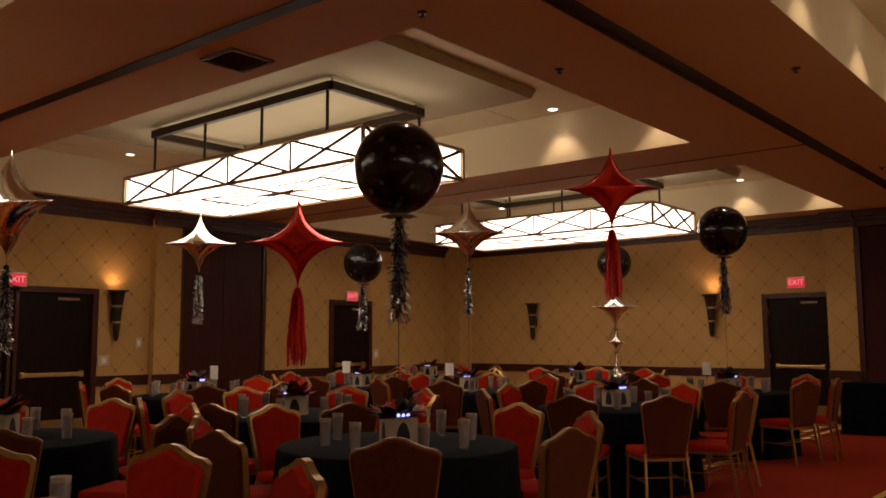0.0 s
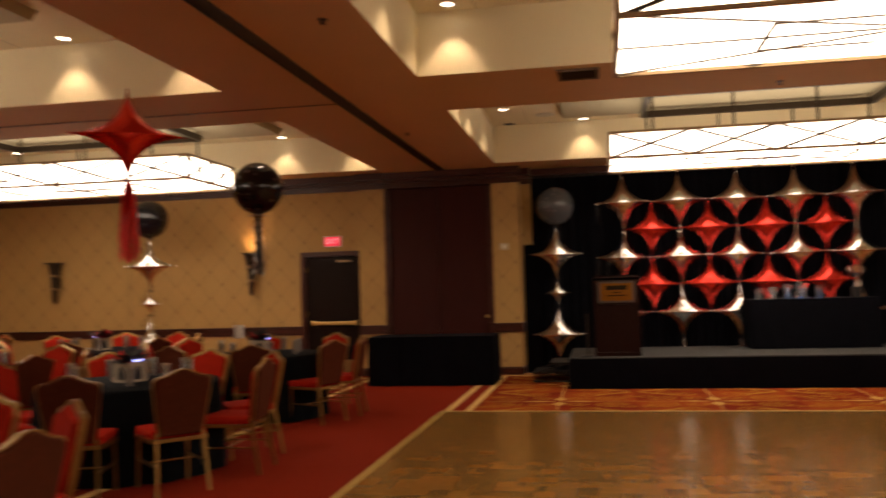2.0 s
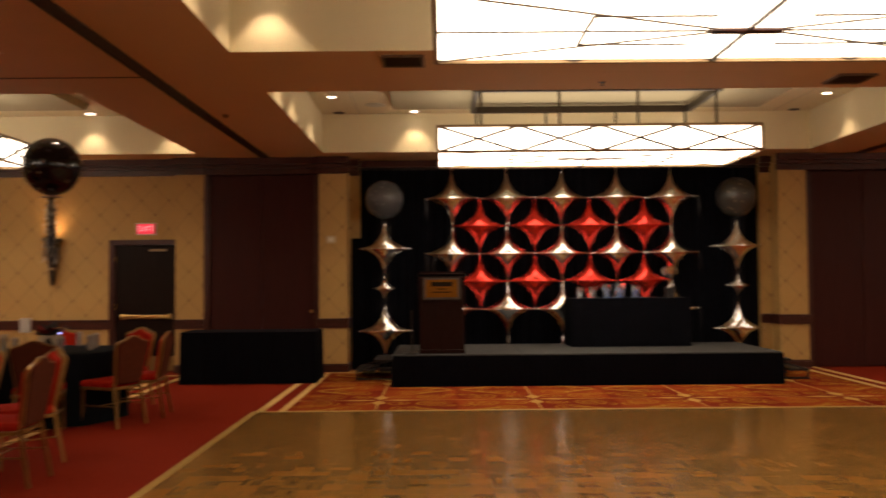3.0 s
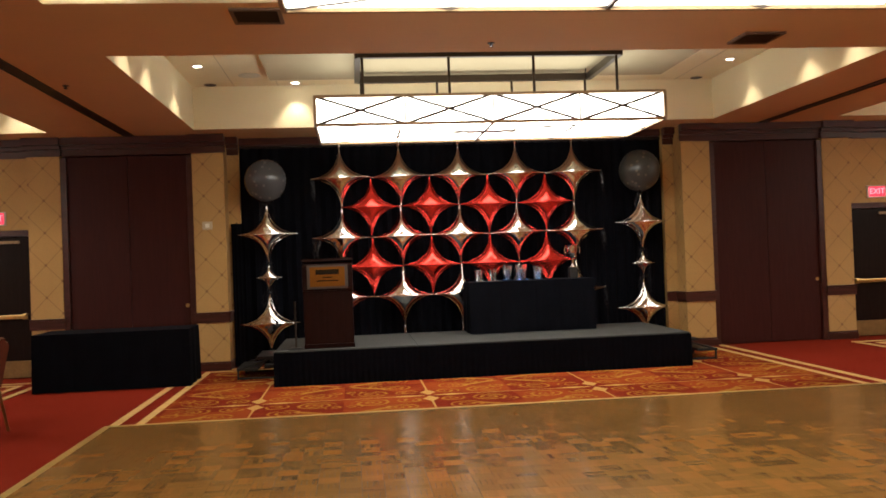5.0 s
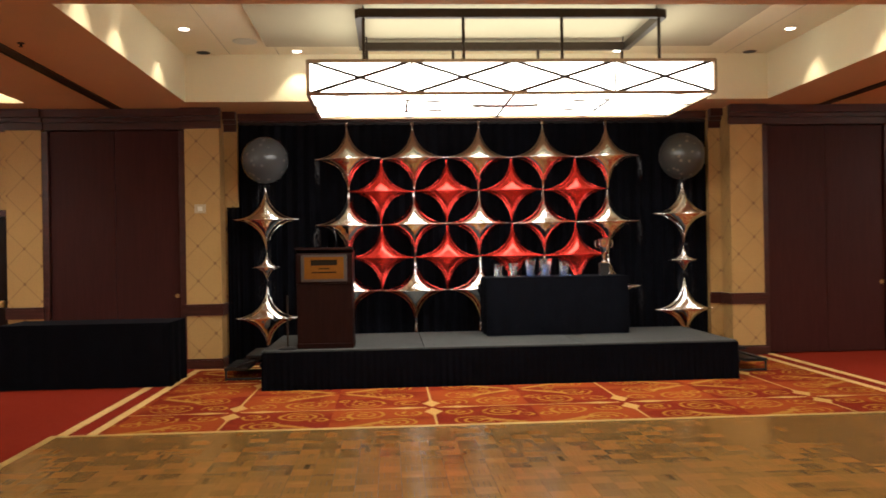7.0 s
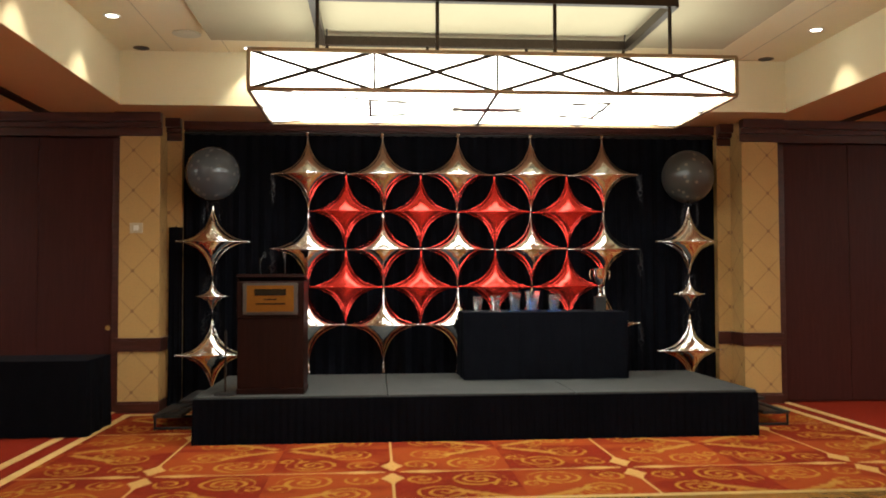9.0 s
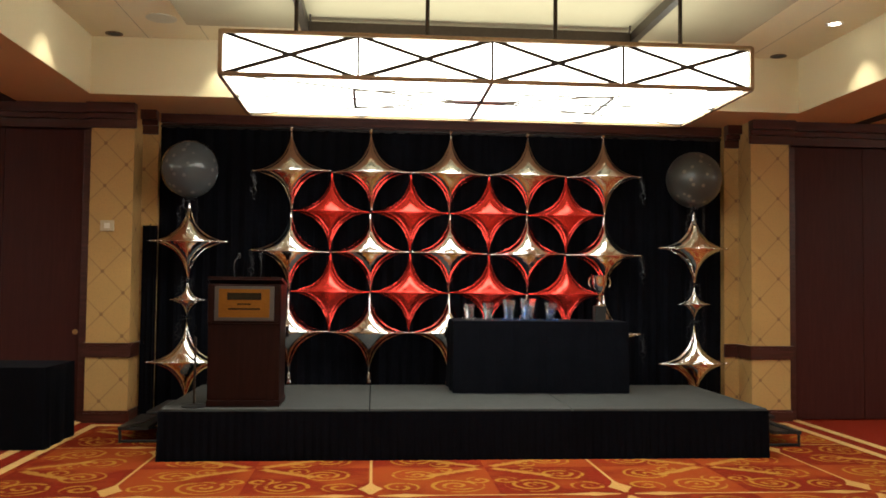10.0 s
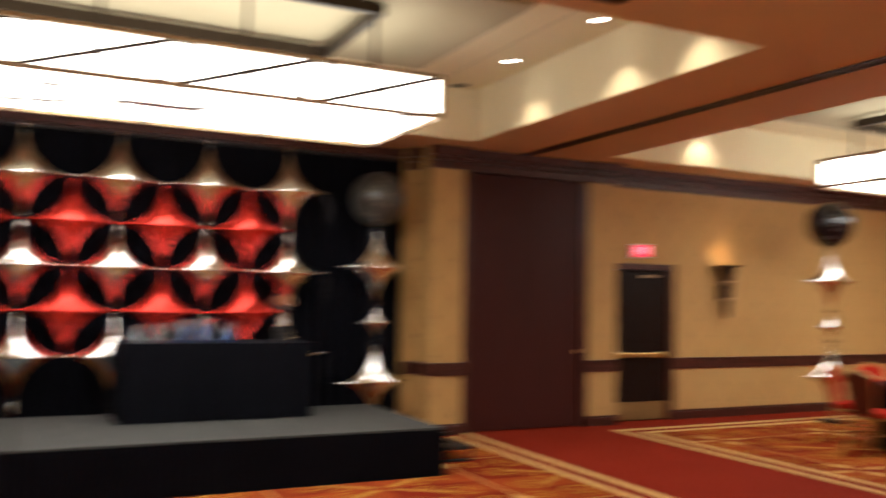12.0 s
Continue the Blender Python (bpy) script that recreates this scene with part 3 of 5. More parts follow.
for (x0, x1), cx, cys in zip(BAYS, CH_X, CH_Y):
    for (y0, y1), cy in zip(ROWS_Y, cys):
        bm = B()
        box(bm, x0 - T, x0 + LIP, y0 - T, y1 + T, SOFFIT + 0.001, COFFER + 0.1)
        box(bm, x1 - LIP, x1 + T, y0 - T, y1 + T, SOFFIT + 0.001, COFFER + 0.1)
        box(bm, x0 + LIP, x1 - LIP, y0 - T, y0 + LIP, SOFFIT + 0.001, COFFER + 0.1)
        box(bm, x0 + LIP, x1 - LIP, y1 - LIP, y1 + T, SOFFIT + 0.001, COFFER + 0.1)
        box(bm, x0 + LIP, x1 - LIP, y0 + LIP, y1 - LIP, COFFER, COFFER + 0.1)
        solid("ceiling_coffer", bm, M_CREAM, "deep cream painted ceiling coffer", "ceiling", "structure")
        half = (2.75, 1.10) if cx == CH_X[1] else (2.68, 1.30)
        clouds.append((cx, cy, *half))
        joints += [(x, y0 if abs(x - cx) > half[0] else cy + half[1] + 0.05, y1) for x in (x0 + 0.60, x1 - 0.60, cx - half[0] + 0.04, cx + half[0] - 0.9)]



def cloud_panel(cx, cy, hx, hy):
    """A flat panel hung just under the coffer, its edges sloping in towards the underside."""
    bm = B()
    lo = [bm.verts.new((cx + sx * hx, cy + sy * hy, CLOUD)) for sx, sy in ((-1, -1), (1, -1), (1, 1), (-1, 1))]
    hi = [bm.verts.new((cx + sx * (hx + 0.04), cy + sy * (hy + 0.04), CLOUD + 0.1)) for sx, sy in ((-1, -1), (1, -1), (1, 1), (-1, 1))]
    bm.faces.new(lo)
    bm.faces.new(hi)
    for k in range(4):
        bm.faces.new((lo[k], lo[(k + 1) % 4], hi[(k + 1) % 4], hi[k]))
    solid("ceiling_panel", bm, M_CLOUD, "panel hung under the coffer above a chandelier, its underside's shade put into the drab colour", "ceiling panel", "structure")


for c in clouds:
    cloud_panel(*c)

# fine board joints in the coffers
bm = B()
for x, ya, y1 in joints:
    box(bm, x - 0.004, x + 0.004, ya + LIP, y1 - LIP, COFFER - 0.002, COFFER + 0.01)
solid("ceiling_joints", bm, M_JOINT, "fine shadow joints between ceiling boards", "ceiling", "structure")

# tracks of the folding walls
for x in ((BAYS[0][1] + BAYS[1][0]) / 2, (BAYS[1][1] + BAYS[2][0]) / 2):
    bm = B()
    box(bm, x - 0.055, x + 0.055, SOUTH, PIL, SOFFIT - 0.006, SOFFIT + 0.01)
    box(bm, x - 0.075, x - 0.055, SOUTH, PIL, SOFFIT - 0.012, SOFFIT + 0.01)
    box(bm, x + 0.055, x + 0.075, SOUTH, PIL, SOFFIT - 0.012, SOFFIT + 0.01)
    solid("ceiling_track", bm, M_SLOT, "dark folding-wall track in the ceiling", "ceiling track", "structure")
for y, w, mt in ((3.78, 0.055, M_SLOT), (10.02, 0.012, M_VENT)):
    bm = B()
    box(bm, WEST + 0.2, (BAYS[0][1] + BAYS[1][0]) / 2 - 0.08, y - w, y + w, SOFFIT - 0.008, SOFFIT + 0.01)
    solid("ceiling_track_cross", bm, mt, "narrow cross track in the ceiling soffit", "ceiling track", "structure")


# ---- chandeliers ----
def chandelier(length):
    L, D, z0, z1 = length / 2, 0.765, 3.145, 3.475
    t = thing("chandelier", pose(0, 0, 0), "long glowing box chandelier with bronze lattice, hung on rods", "chandelier", "chandeliers of the hall")
    bm = B()
    box(bm, -L + 0.02, L - 0.02, -D + 0.02, D - 0.02, z0 + 0.012, z1 - 0.022)
    part("diffuser", bm, M_DIFFUSER, t, "white lit diffuser box")
    bm = B()
    box(bm, -L + 0.016, L - 0.016, -D + 0.016, D - 0.016, z1 - 0.020, z1 - 0.012)
    part("top_cover", bm, M_TOPGLOW, t, "faintly lit frosted top cover")
    bm = B()
    w = 0.032
    for z in (z0, z1):
        for y in (-D, D):
            box(bm, -L, L, y - w / 2, y + w / 2, z - w / 2, z + w / 2, 0.003)
        for x in (-L, L):
            box(bm, x - w / 2, x + w / 2, -D, D, z - w / 2, z + w / 2, 0.003)
    for x in (-L, L):
        for y in (-D, D):
            box(bm, x - w / 2, x + w / 2, y - w / 2, y + w / 2, z0, z1)
    part("frame", bm, M_BRONZE, t, "bronze edge frame")
    n = 4
    for s in (-1, 1):
        for k in range(n):
            a, c = -L + 2 * L * k / n, -L + 2 * L * (k + 1) / n
            y = s * (D - 0.012)
            bm = B()
            bar(bm, (a, y, z0), (c, y, z1), 0.030, 0.018, (0, 1, 0))
            bar(bm, (a, y, z1), (c, y, z0), 0.026, 0.018, (0, 1, 0))
            m_ = (a + c) / 2
            box(bm, m_ - 0.05, m_ + 0.05, y - 0.009, y + 0.009, (z0 + z1) / 2 - 0.011, (z0 + z1) / 2 + 0.011)
            if k:
                box(bm, a - 0.009, a + 0.009, y - 0.01, y + 0.01, z0, z1)
            part("cross_brace", bm, M_BRONZE_DARK, t)
        for k in range(2):
            a, c = -D + D * k, -D + D * (k + 1)
            x = s * (L - 0.012)
            bm = B()
            bar(bm, (x, a, z0), (x, c, z1), 0.036, 0.018, (1, 0, 0))
            bar(bm, (x, a, z1), (x, c, z0), 0.036, 0.018, (1, 0, 0))
            part("cross_brace", bm, M_BRONZE_DARK, t)
    # lattice under the box
    zb = z0 + 0.002
    bm = B()
    box(bm, -0.014, 0.014, -D, D, zb - 0.012, zb + 0.008)
    for s in (-1, 1):
        box(bm, s * L * 0.52 - 0.012, s * L * 0.52 + 0.012, -D * 0.42, D * 0.42, zb - 0.010, zb + 0.008)
        for q in (-1, 1):
            bar(bm, (s * L, q * D, zb), (0.2 * s, q * 0.03, zb), 0.010, 0.012)
            bar(bm, (s * L * 0.52, q * D * 0.42, zb), (0.3 * s, q * D * 0.42, zb), 0.009, 0.012)
        bar(bm, (s * L, 0, zb), (s * 0.2, 0, zb), 0.009, 0.012)
    part("bottom_lattice", bm, M_BRONZE_DARK, t, "thin dark bars under the diffuser")
    bm = B()
    box(bm, -0.23, 0.23, -0.045, 0.045, zb - 0.014, zb + 0.006, 0.004)
    part("centre_plate", bm, M_TRIM, t, "dark rectangular plate")
    R, E, zr = L * 0.755, 0.70, 3.97
    bm = B()
    for y in (-E, E):
        box(bm, -R, R, y - 0.035, y + 0.035, zr - 0.045, zr + 0.045, 0.004)
    for x in (-R, R):
        box(bm, x - 0.035, x + 0.035, -E, E, zr - 0.045, zr + 0.045, 0.004)
    part("hanger_frame", bm, M_BRONZE_DARK, t, "dark bronze hanging frame")
    for y in (-E, E):
        for k in range(4):
            x = -R + 0.05 + (2 * R - 0.1) * k / 3
            bm = B()
            rod(bm, (x, y, z1), (x, y, zr), 0.017, 10)
            part("rod", bm, M_BRONZE_DARK, t)
            if k in (0, 3):
                bm = B()
                rod(bm, (x, y, zr), (x, y * 0.9, CLOUD), 0.010, 8)
                part("hanger_rod", bm, M_BRONZE_DARK, t)
    return t


kinds = {}
for x, L_, cys in zip(CH_X, CH_LEN, CH_Y):
    for y in cys:
        if L_ not in kinds:
            kinds[L_] = chandelier(L_)
            kinds[L_].matrix_basis = pose(x, y, 0)
        else:
            copy_thing(kinds[L_], pose(x, y, 0))

# ---- downlights ----
first = None
lamp = bpy.data.lights.new("downlight", "SPOT")
lamp.energy, lamp.color, lamp.spot_size, lamp.spot_blend, lamp.shadow_soft_size = DOWNLIGHT_W, (1.0, 0.80, 0.55), radians(86), 0.55, 0.03
for (x0, x1), cys in zip(BAYS, CH_Y):
    for (y0, y1), cy in zip(ROWS_Y, cys):
        rows = (cy + 0.67, cy - 0.85, cy - 1.83)
        spots = [(x, y) for y in rows for x in (x0 + 0.31, x1 - 0.31)]
        if y1 > 10:
            spots += [(x0 + 1.49, y1 - 0.20), (x1 - 2.13, y1 - 0.20)]
        if x0 < -5:
            spots = [(x0 + 0.66, cy + 0.21), (x0 + 0.66, cy - 1.60), (x1 - 1.62, y1 - 0.22), (x0 + 1.75, y1 - 0.30), (x1 - 0.30, y1 - 0.26), (x1 - 0.31, cy - 1.60)]
        elif x0 < 0 and 4 < y1 < 10:
            spots.append((x0 + 0.36, y1 - 0.22))
        if y1 < 4:
            spots = spots[:2]
        for x, y in spots:
            if first is None:
                t = thing("downlight", pose(x, y, COFFER), "small round recessed downlight, lit", "downlight", "recessed downlights")
                bm = B()
                lathe(bm, [(0.055, -0.001), (0.085, -0.004), (0.088, -0.010), (0.080, -0.014), (0.056, -0.010)], 24, caps=False)
                part("trim_ring", bm, M_WHITE, t, "white trim ring", True)
                bm = B()
                rod(bm, (0, 0, -0.008), (0, 0, -0.002), 0.058, 20)
                part("lens", bm, M_BULB, t, "bright warm lens")
                first = t
            else:
                copy_thing(first, pose(x, y, COFFER))
            lo = new("downlight_lamp", lamp)
            lo.matrix_basis = look((x, y, COFFER - 0.03), (x + 1e-4, y, COFFER - 1.03))


# small vents, sprinklers and blank holes in the ceiling
def vent(x, y, z):
    t = thing("air_vent", pose(x, y, z), "square brown ceiling air diffuser with slats", "air vent", "ceiling air vents")
    bm = B()
    for a, c, e, f in ((-0.2, 0.2, -0.2, -0.17), (-0.2, 0.2, 0.17, 0.2), (-0.2, -0.17, -0.17, 0.17), (0.17, 0.2, -0.17, 0.17)):
        box(bm, a, c, e, f, -0.02, 0.0)
    part("frame", bm, M_VENT, t)
    for k in range(5):
        bm = B()
        y0 = -0.14 + 0.06 * k
        bar(bm, (-0.17, y0, -0.01), (0.17, y0, -0.01), 0.05, 0.004, (0, 0.5, 1))
        part("slat", bm, M_SLOT, t)
    return t


v0 = vent(5.15, 10.3, SOFFIT)
for x, y in ((0.55, 9.45), (-4.5, 4.2)):
    copy_thing(v0, pose(x, y, SOFFIT))
sp = None
for x, y, z in ((2.6, 10.4, SOFFIT), (-1.75, 12.0, SOFFIT), (-1.3, 7.2, SOFFIT), (-2.75, 6.0, SOFFIT), (-9.6, 4.3, SOFFIT), (-2.8, 4.4, SOFFIT)):
    if sp is None:
        bm = B()
        lathe(bm, [(0.035, 0.0), (0.036, -0.006), (0.012, -0.010), (0.010, -0.03), (0.022, -0.032), (0.022, -0.036), (0.0, -0.036)], 16)
        sp = solid("sprinkler", bm, M_BRONZE_DARK, "small dark ceiling sprinkler head", "sprinkler", "", True, "ceiling sprinklers")
        sp.matrix_basis = pose(x, y, z)
    else:
        copy_thing(sp, pose(x, y, z))


can = None
for x, y in ((-0.71, 15.02), (6.55, 15.04), (6.55, 8.98)):
    if can is None:
        can = thing("unlit_downlight", pose(x, y, COFFER), "unlit black recessed downlight", "downlight", "unlit downlights")
        bm = B()
        lathe(bm, [(0.062, -0.001), (0.088, -0.004), (0.090, -0.010), (0.080, -0.013), (0.062, -0.009)], 24, caps=False)
        part("trim_ring", bm, M_VENT, can, "dull trim ring", True)
        bm = B()
        rod(bm, (0, 0, -0.007), (0, 0, -0.002), 0.064, 20)
        part("baffle", bm, M_BLACK, can, "black baffle")
    else:
        copy_thing(can, pose(x, y, COFFER))
bm = B()
lathe(bm, [(0.15, -0.001), (0.15, -0.008), (0.13, -0.012), (0.0, -0.012)], 32)
sp2 = solid("ceiling_speaker", bm, mat("pale_grille", (0.58, 0.56, 0.44), 0.7, var=0.1, fine=300, bump=0.2), "pale round ceiling speaker grille", "speaker", "", True)
sp2.matrix_basis = pose(-0.085, 14.44, COFFER)
copy_thing(sp2, pose(-0.004, 8.52, COFFER))


# ---- doors, signs, sconces ----
def exit_door(name, m, w):
    """Door leaf in its frame, facing -y, middle of the sill at the origin."""
    t = thing(name, m, "dark brown wooden exit door with a brass push bar, closed", "door", "", "structure")
    bm = B()
    for x0, x1, z0, z1 in ((-w / 2 - 0.07, -w / 2 + 0.02, 0, DOOR_H + 0.07), (w / 2 - 0.02, w / 2 + 0.07, 0, DOOR_H + 0.07), (-w / 2 + 0.02, w / 2 - 0.02, DOOR_H - 0.02, DOOR_H + 0.07)):
        box(bm, x0, x1, -0.035, 0.12, z0, z1, 0.004)
    part("frame", bm, M_TRIM, t, "dark door frame")
    bm = B()
    box(bm, -w / 2 + 0.024, w / 2 - 0.024, 0.03, 0.075, 0.012, DOOR_H - 0.024, 0.003)
    lf = part("leaf", bm, M_DOOR, t)
    bm = B()
    box(bm, -w / 2 + 0.14, w / 2 - 0.14, -0.055, -0.02, 0.90, 0.96, 0.008)
    for x in (-w / 2 + 0.16, w / 2 - 0.16):
        box(bm, x - 0.03, x + 0.03, -0.03, 0.028, 0.885, 0.975, 0.006)
    part("push_bar", bm, M_BRASS, lf, "brass push bar")
    bm = B()
    box(bm, -w / 2 + 0.04, w / 2 - 0.04, 0.022, 0.029, 0.02, 0.27)
    part("kick_plate", bm, M_AGED, lf, "brass kick plate")
    bm = B()
    box(bm, 0.05, w / 2 - 0.22, -0.01, 0.028, DOOR_H - 0.125, DOOR_H - 0.085, 0.005)
    part("closer", bm, M_BRONZE, lf, "bronze door closer")
    for z in (0.3, 1.1, 1.9):
        bm = B()
        rod(bm, (-w / 2 + 0.022, 0.024, z - 0.05), (-w / 2 + 0.022, 0.024, z + 0.05), 0.009, 8)
        part("hinge", bm, M_BRASS, lf, "brass hinge")
    return t


def exit_sign(m):
    t = thing("exit_sign", m, "red glowing exit sign on the wall", "exit sign", "exit signs")
    bm = B()
    box(bm, -0.16, 0.16, -0.045, 0.0, -0.10, 0.10, 0.006)
    part("case", bm, M_WHITE, t, "pale housing")
    bm = B()
    box(bm, -0.145, 0.145, -0.049, -0.0455, -0.085, 0.085)
    part("face", bm, M_EXIT, t, "red lit face")
    me = EXIT_TEXT
    ob = new("letters", me)
    ob.parent = t
    ob.matrix_basis = pose(0, -0.052, 0, 90, 0, 0)
    return t


EXIT_TEXT = text_mesh("EXIT", 0.13)
EXIT_TEXT.materials.clear()
EXIT_TEXT.materials.append(M_EXITLETTER)


def sconce(m, lit=True):
    """Tapering torch on the wall, facing -y; its rim at the origin."""
    t = thing("wall_sconce", m, "tapering dark bronze torch wall sconce" + (", lit upwards" if lit else ", unlit"), "wall sconce", "wall sconces")
    bm = B()
    lathe(bm, [(0.02, -0.78), (0.035, -0.74), (0.045, -0.70), (0.055, -0.55), (0.085, -0.22), (0.115, -0.06), (0.125, -0.02), (0.118, -0.02), (0.08, -0.18), (0.0, -0.2)], 28, (0, -0.14, 0))
    part("torch", bm, M_BRONZE_DARK, t, "dark tapering body", True)
    bm = B()
    lathe(bm, [(0.122, -0.03), (0.16, -0.012), (0.165, 0.0), (0.15, 0.0), (0.12, -0.015)], 28, (0, -0.165, 0), caps=False)
    part("rim", bm, M_BRONZE_DARK, t, "flared rim", True)
    for z in (-0.25, -0.5):
        bm = B()
        lathe(bm, [(0.07 + 0.03 * (z > -0.4), z - 0.02), (0.078 + 0.03 * (z > -0.4), z), (0.07 + 0.03 * (z > -0.4), z + 0.02)], 28, (0, -0.14, 0), caps=False)
        part("band", bm, M_BRONZE, t, "bronze band", True)
    bm = B()
    box(bm, -0.03, 0.03, -0.06, 0, -0.5, -0.3)
    part("bracket", bm, M_BRONZE_DARK, t)
    bm = B()
    rod(bm, (0, -0.14, -0.12), (0, -0.14, -0.015), 0.035, 14)
    part("bulb", bm, M_SCONCEGLOW if lit else M_WHITE, t, "warm bulb")
    return t


SCONCES = []
exit_door("door_1", pose(DOOR_L, FRONT, 0), DOOR_W)
exit_door("door_2", pose(DOOR_R, FRONT, 0), DOOR_W)
exit_door("door_3", pose(WEST, 5.78 - 0.60, 0, 0, 0, 90), 1.20)
exit_door("door_4", pose(WEST, 5.78 + 0.60, 0, 0, 0, 90), 1.20)
exit_door("door_5", pose(WEST, 12.45, 0, 0, 0, 90), 1.04)
exit_sign(pose(DOOR_L, FRONT, 2.40))
exit_sign(pose(DOOR_R, FRONT, 2.40))
for yc, hw in W_DOORS:
    exit_sign(pose(WEST, yc, 2.30, 0, 0, 90))
slamp = bpy.data.lights.new("sconce", "SPOT")
slamp.energy, slamp.color, slamp.shadow_soft_size, slamp.spot_size, slamp.spot_blend = SCONCE_W, (1.0, 0.62, 0.30), 0.05, radians(110), 0.8
dim_lamp = slamp.copy()
dim_lamp.energy = SCONCE_W * 0.3
for m, lit in ((pose(-9.55, FRONT, 2.19), False), (pose(-5.57, FRONT, 2.24), True), (pose(11.43, FRONT, 2.24), True), (pose(WEST, 7.29, 2.20, 0, 0, 90), True)):
    sconce(m, lit)
    if lit:
        lo = new("sconce_lamp", dim_lamp if m.translation.x > CX else slamp)
        p = m @ Vector((0, -0.14, 0.0))
        lo.matrix_basis = look(p, p + (m.to_3x3() @ Vector((0, 0.35, 1))))


def wall_plate(name, m, w, h, label, cat):
    t = thing(name, m, label, cat)
    bm = B()
    box(bm, -w / 2, w / 2, -0.02, 0, -h / 2, h / 2, 0.004)
    part("plate", bm, M_PLATE, t)
    bm = B()
    box(bm, -w / 5, w / 5, -0.026, -0.019, -h / 4, h / 4, 0.002)
    part("window", bm, M_WHITE, t)
    return t


wall_plate("thermostat", pose(CX - 3.857, PIL, 2.19), 0.15, 0.12, "small cream thermostat box on the papered pillar", "thermostat")
wall_plate("light_switch", pose(WEST, 7.75, 1.39, 0, 0, 90), 0.12, 0.16, "cream switch plate on the papered wall", "light switch")
wall_plate("wall_telephone", pose(WEST, 7.17, 1.12, 0, 0, 90), 0.18, 0.16, "cream wall box with a dark slot", "wall box")
wall_plate("wall_telephone", pose(WEST, 13.16, 1.13, 0, 0, 90), 0.18, 0.20, "cream wall box with a dark slot", "wall box")


# ---- balloons ----
def star_mesh(name, R, thick, material):
    """Four-pointed puffed foil star standing in the xz plane, R from middle to tip."""
    p, U, S = 0.575, 96, 16
    bm = B()

    rows = {}
    for side in (-1, 1):
        for i in range(1, S + 1):
            s = i / S
            if i == S and side == 1:
                rows[side, i] = rows[-1, i]
                continue
            ring = []
            for k in range(U):
                u = 2 * math.pi * k / U
                c, d = math.cos(u), math.sin(u)
                x = s * math.copysign(abs(c) ** (2 / p), c)
                z = s * math.copysign(abs(d) ** (2 / p), d)
                # blunt the tips a little, as the tied tails do
                r2 = min(1.0, x * x + z * z)
                dome = math.sqrt(max(0.0, 1 - (s / 0.93) ** 4))
                # a dome with a crease along the level arms, as the two foil sheets pull apart
                h = (thick * (1 - r2) - 0.075 * abs(z)) * dome
                h = max(h, 0.004 * (1 - s))
                rip = 0.012 * math.sin(23 * u + 3 * side) * s ** 3 * (1 - s) * 4
                x2 = math.copysign(max(abs(x), 0.0), x) + (0.012 * math.copysign(1, x) if abs(z) > 0.5 else 0)
                z2 = z + (0.012 * math.copysign(1, z) if abs(x) > 0.5 else 0)
                ring.append(bm.verts.new((R * x2, side * R * (h + rip * h * 3), R * z2)))
            rows[side, i] = ring
        c = bm.verts.new((0, side * R * thick, 0))
        r1 = rows[side, 1]
        for k in range(U):
            bm.faces.new((c, r1[k], r1[(k + 1) % U]))
        for i in range(1, S):
            a, b_ = rows[side, i], rows[side, i + 1]
            for k in range(U):
                bm.faces.new((a[k], a[(k + 1) % U], b_[(k + 1) % U], b_[k]))
    bmesh.ops.recalc_face_normals(bm, faces=bm.faces)
    me = bpy.data.meshes.new(name)
    bm.to_mesh(me)
    bm.free()
    me.materials.append(material)
    me.shade_smooth()
    return me


def curl(bm, p, length, turns, r, seed=0):
    """A curled ribbon that hangs from p: a thin helical strip."""
    rng = random.Random(seed)
    ph = rng.uniform(0, 6.28)
    n = int(turns * 12)
    prev = None
    for i in range(n + 1):
        f = i / n
        a = ph + f * turns * 2 * math.pi
        rr = r * (0.5 + 0.7 * f)
        c = Vector((p[0] + rr * math.cos(a) + 0.03 * math.sin(3 * f + ph), p[1] + rr * math.sin(a) * 0.6 - 0.02, p[2] - length * f))
        v = (bm.verts.new(c + Vector((0, 0, 0.006))), bm.verts.new(c - Vector((0, 0, 0.006))))
        if prev:
            bm.faces.new((prev[0], v[0], v[1], prev[1]))
        prev = v
    return bm


STAR = {"silver": star_mesh("silver_star", 0.462, 0.27, M_SILVER), "red": star_mesh("red_star", 0.462, 0.27, M_REDFOIL)}
rng = random.Random(4)


def wall_star(x, y, z, colour, curls=()):
    ob = tagged(new("star_balloon", STAR[colour]), f"{colour} foil four-pointed star balloon, tied tip to tip", "balloon", "star balloon wall")
    ob.matrix_basis = pose(x, y, z, rng.uniform(-2, 2), rng.uniform(-1.2, 1.2), rng.uniform(-4, 4))
    for k, s in enumerate(curls):
        bm = B()
        for j in range(3):
            curl(bm, (s * 0.44, -0.02, -0.01), 0.20 + 0.07 * j, 3, 0.022, 10 * k + j)
        part("ribbon", bm, M_RIBBON, ob, "curled black ribbon")
    return ob


def tail_mesh():
    """The crimped foil neck at a star's tip, hanging down."""
    bm = B()
    lathe(bm, [(0.004, 0.0), (0.010, -0.012), (0.016, -0.04), (0.020, -0.075), (0.015, -0.10), (0.021, -0.125), (0.004, -0.135)], 14,
          wave=lambda a, i: 1 + 0.35 * math.sin(3 * a + 2 * i))
    return mesh_of("tail", bm, M_SILVER)


TAIL = tail_mesh()


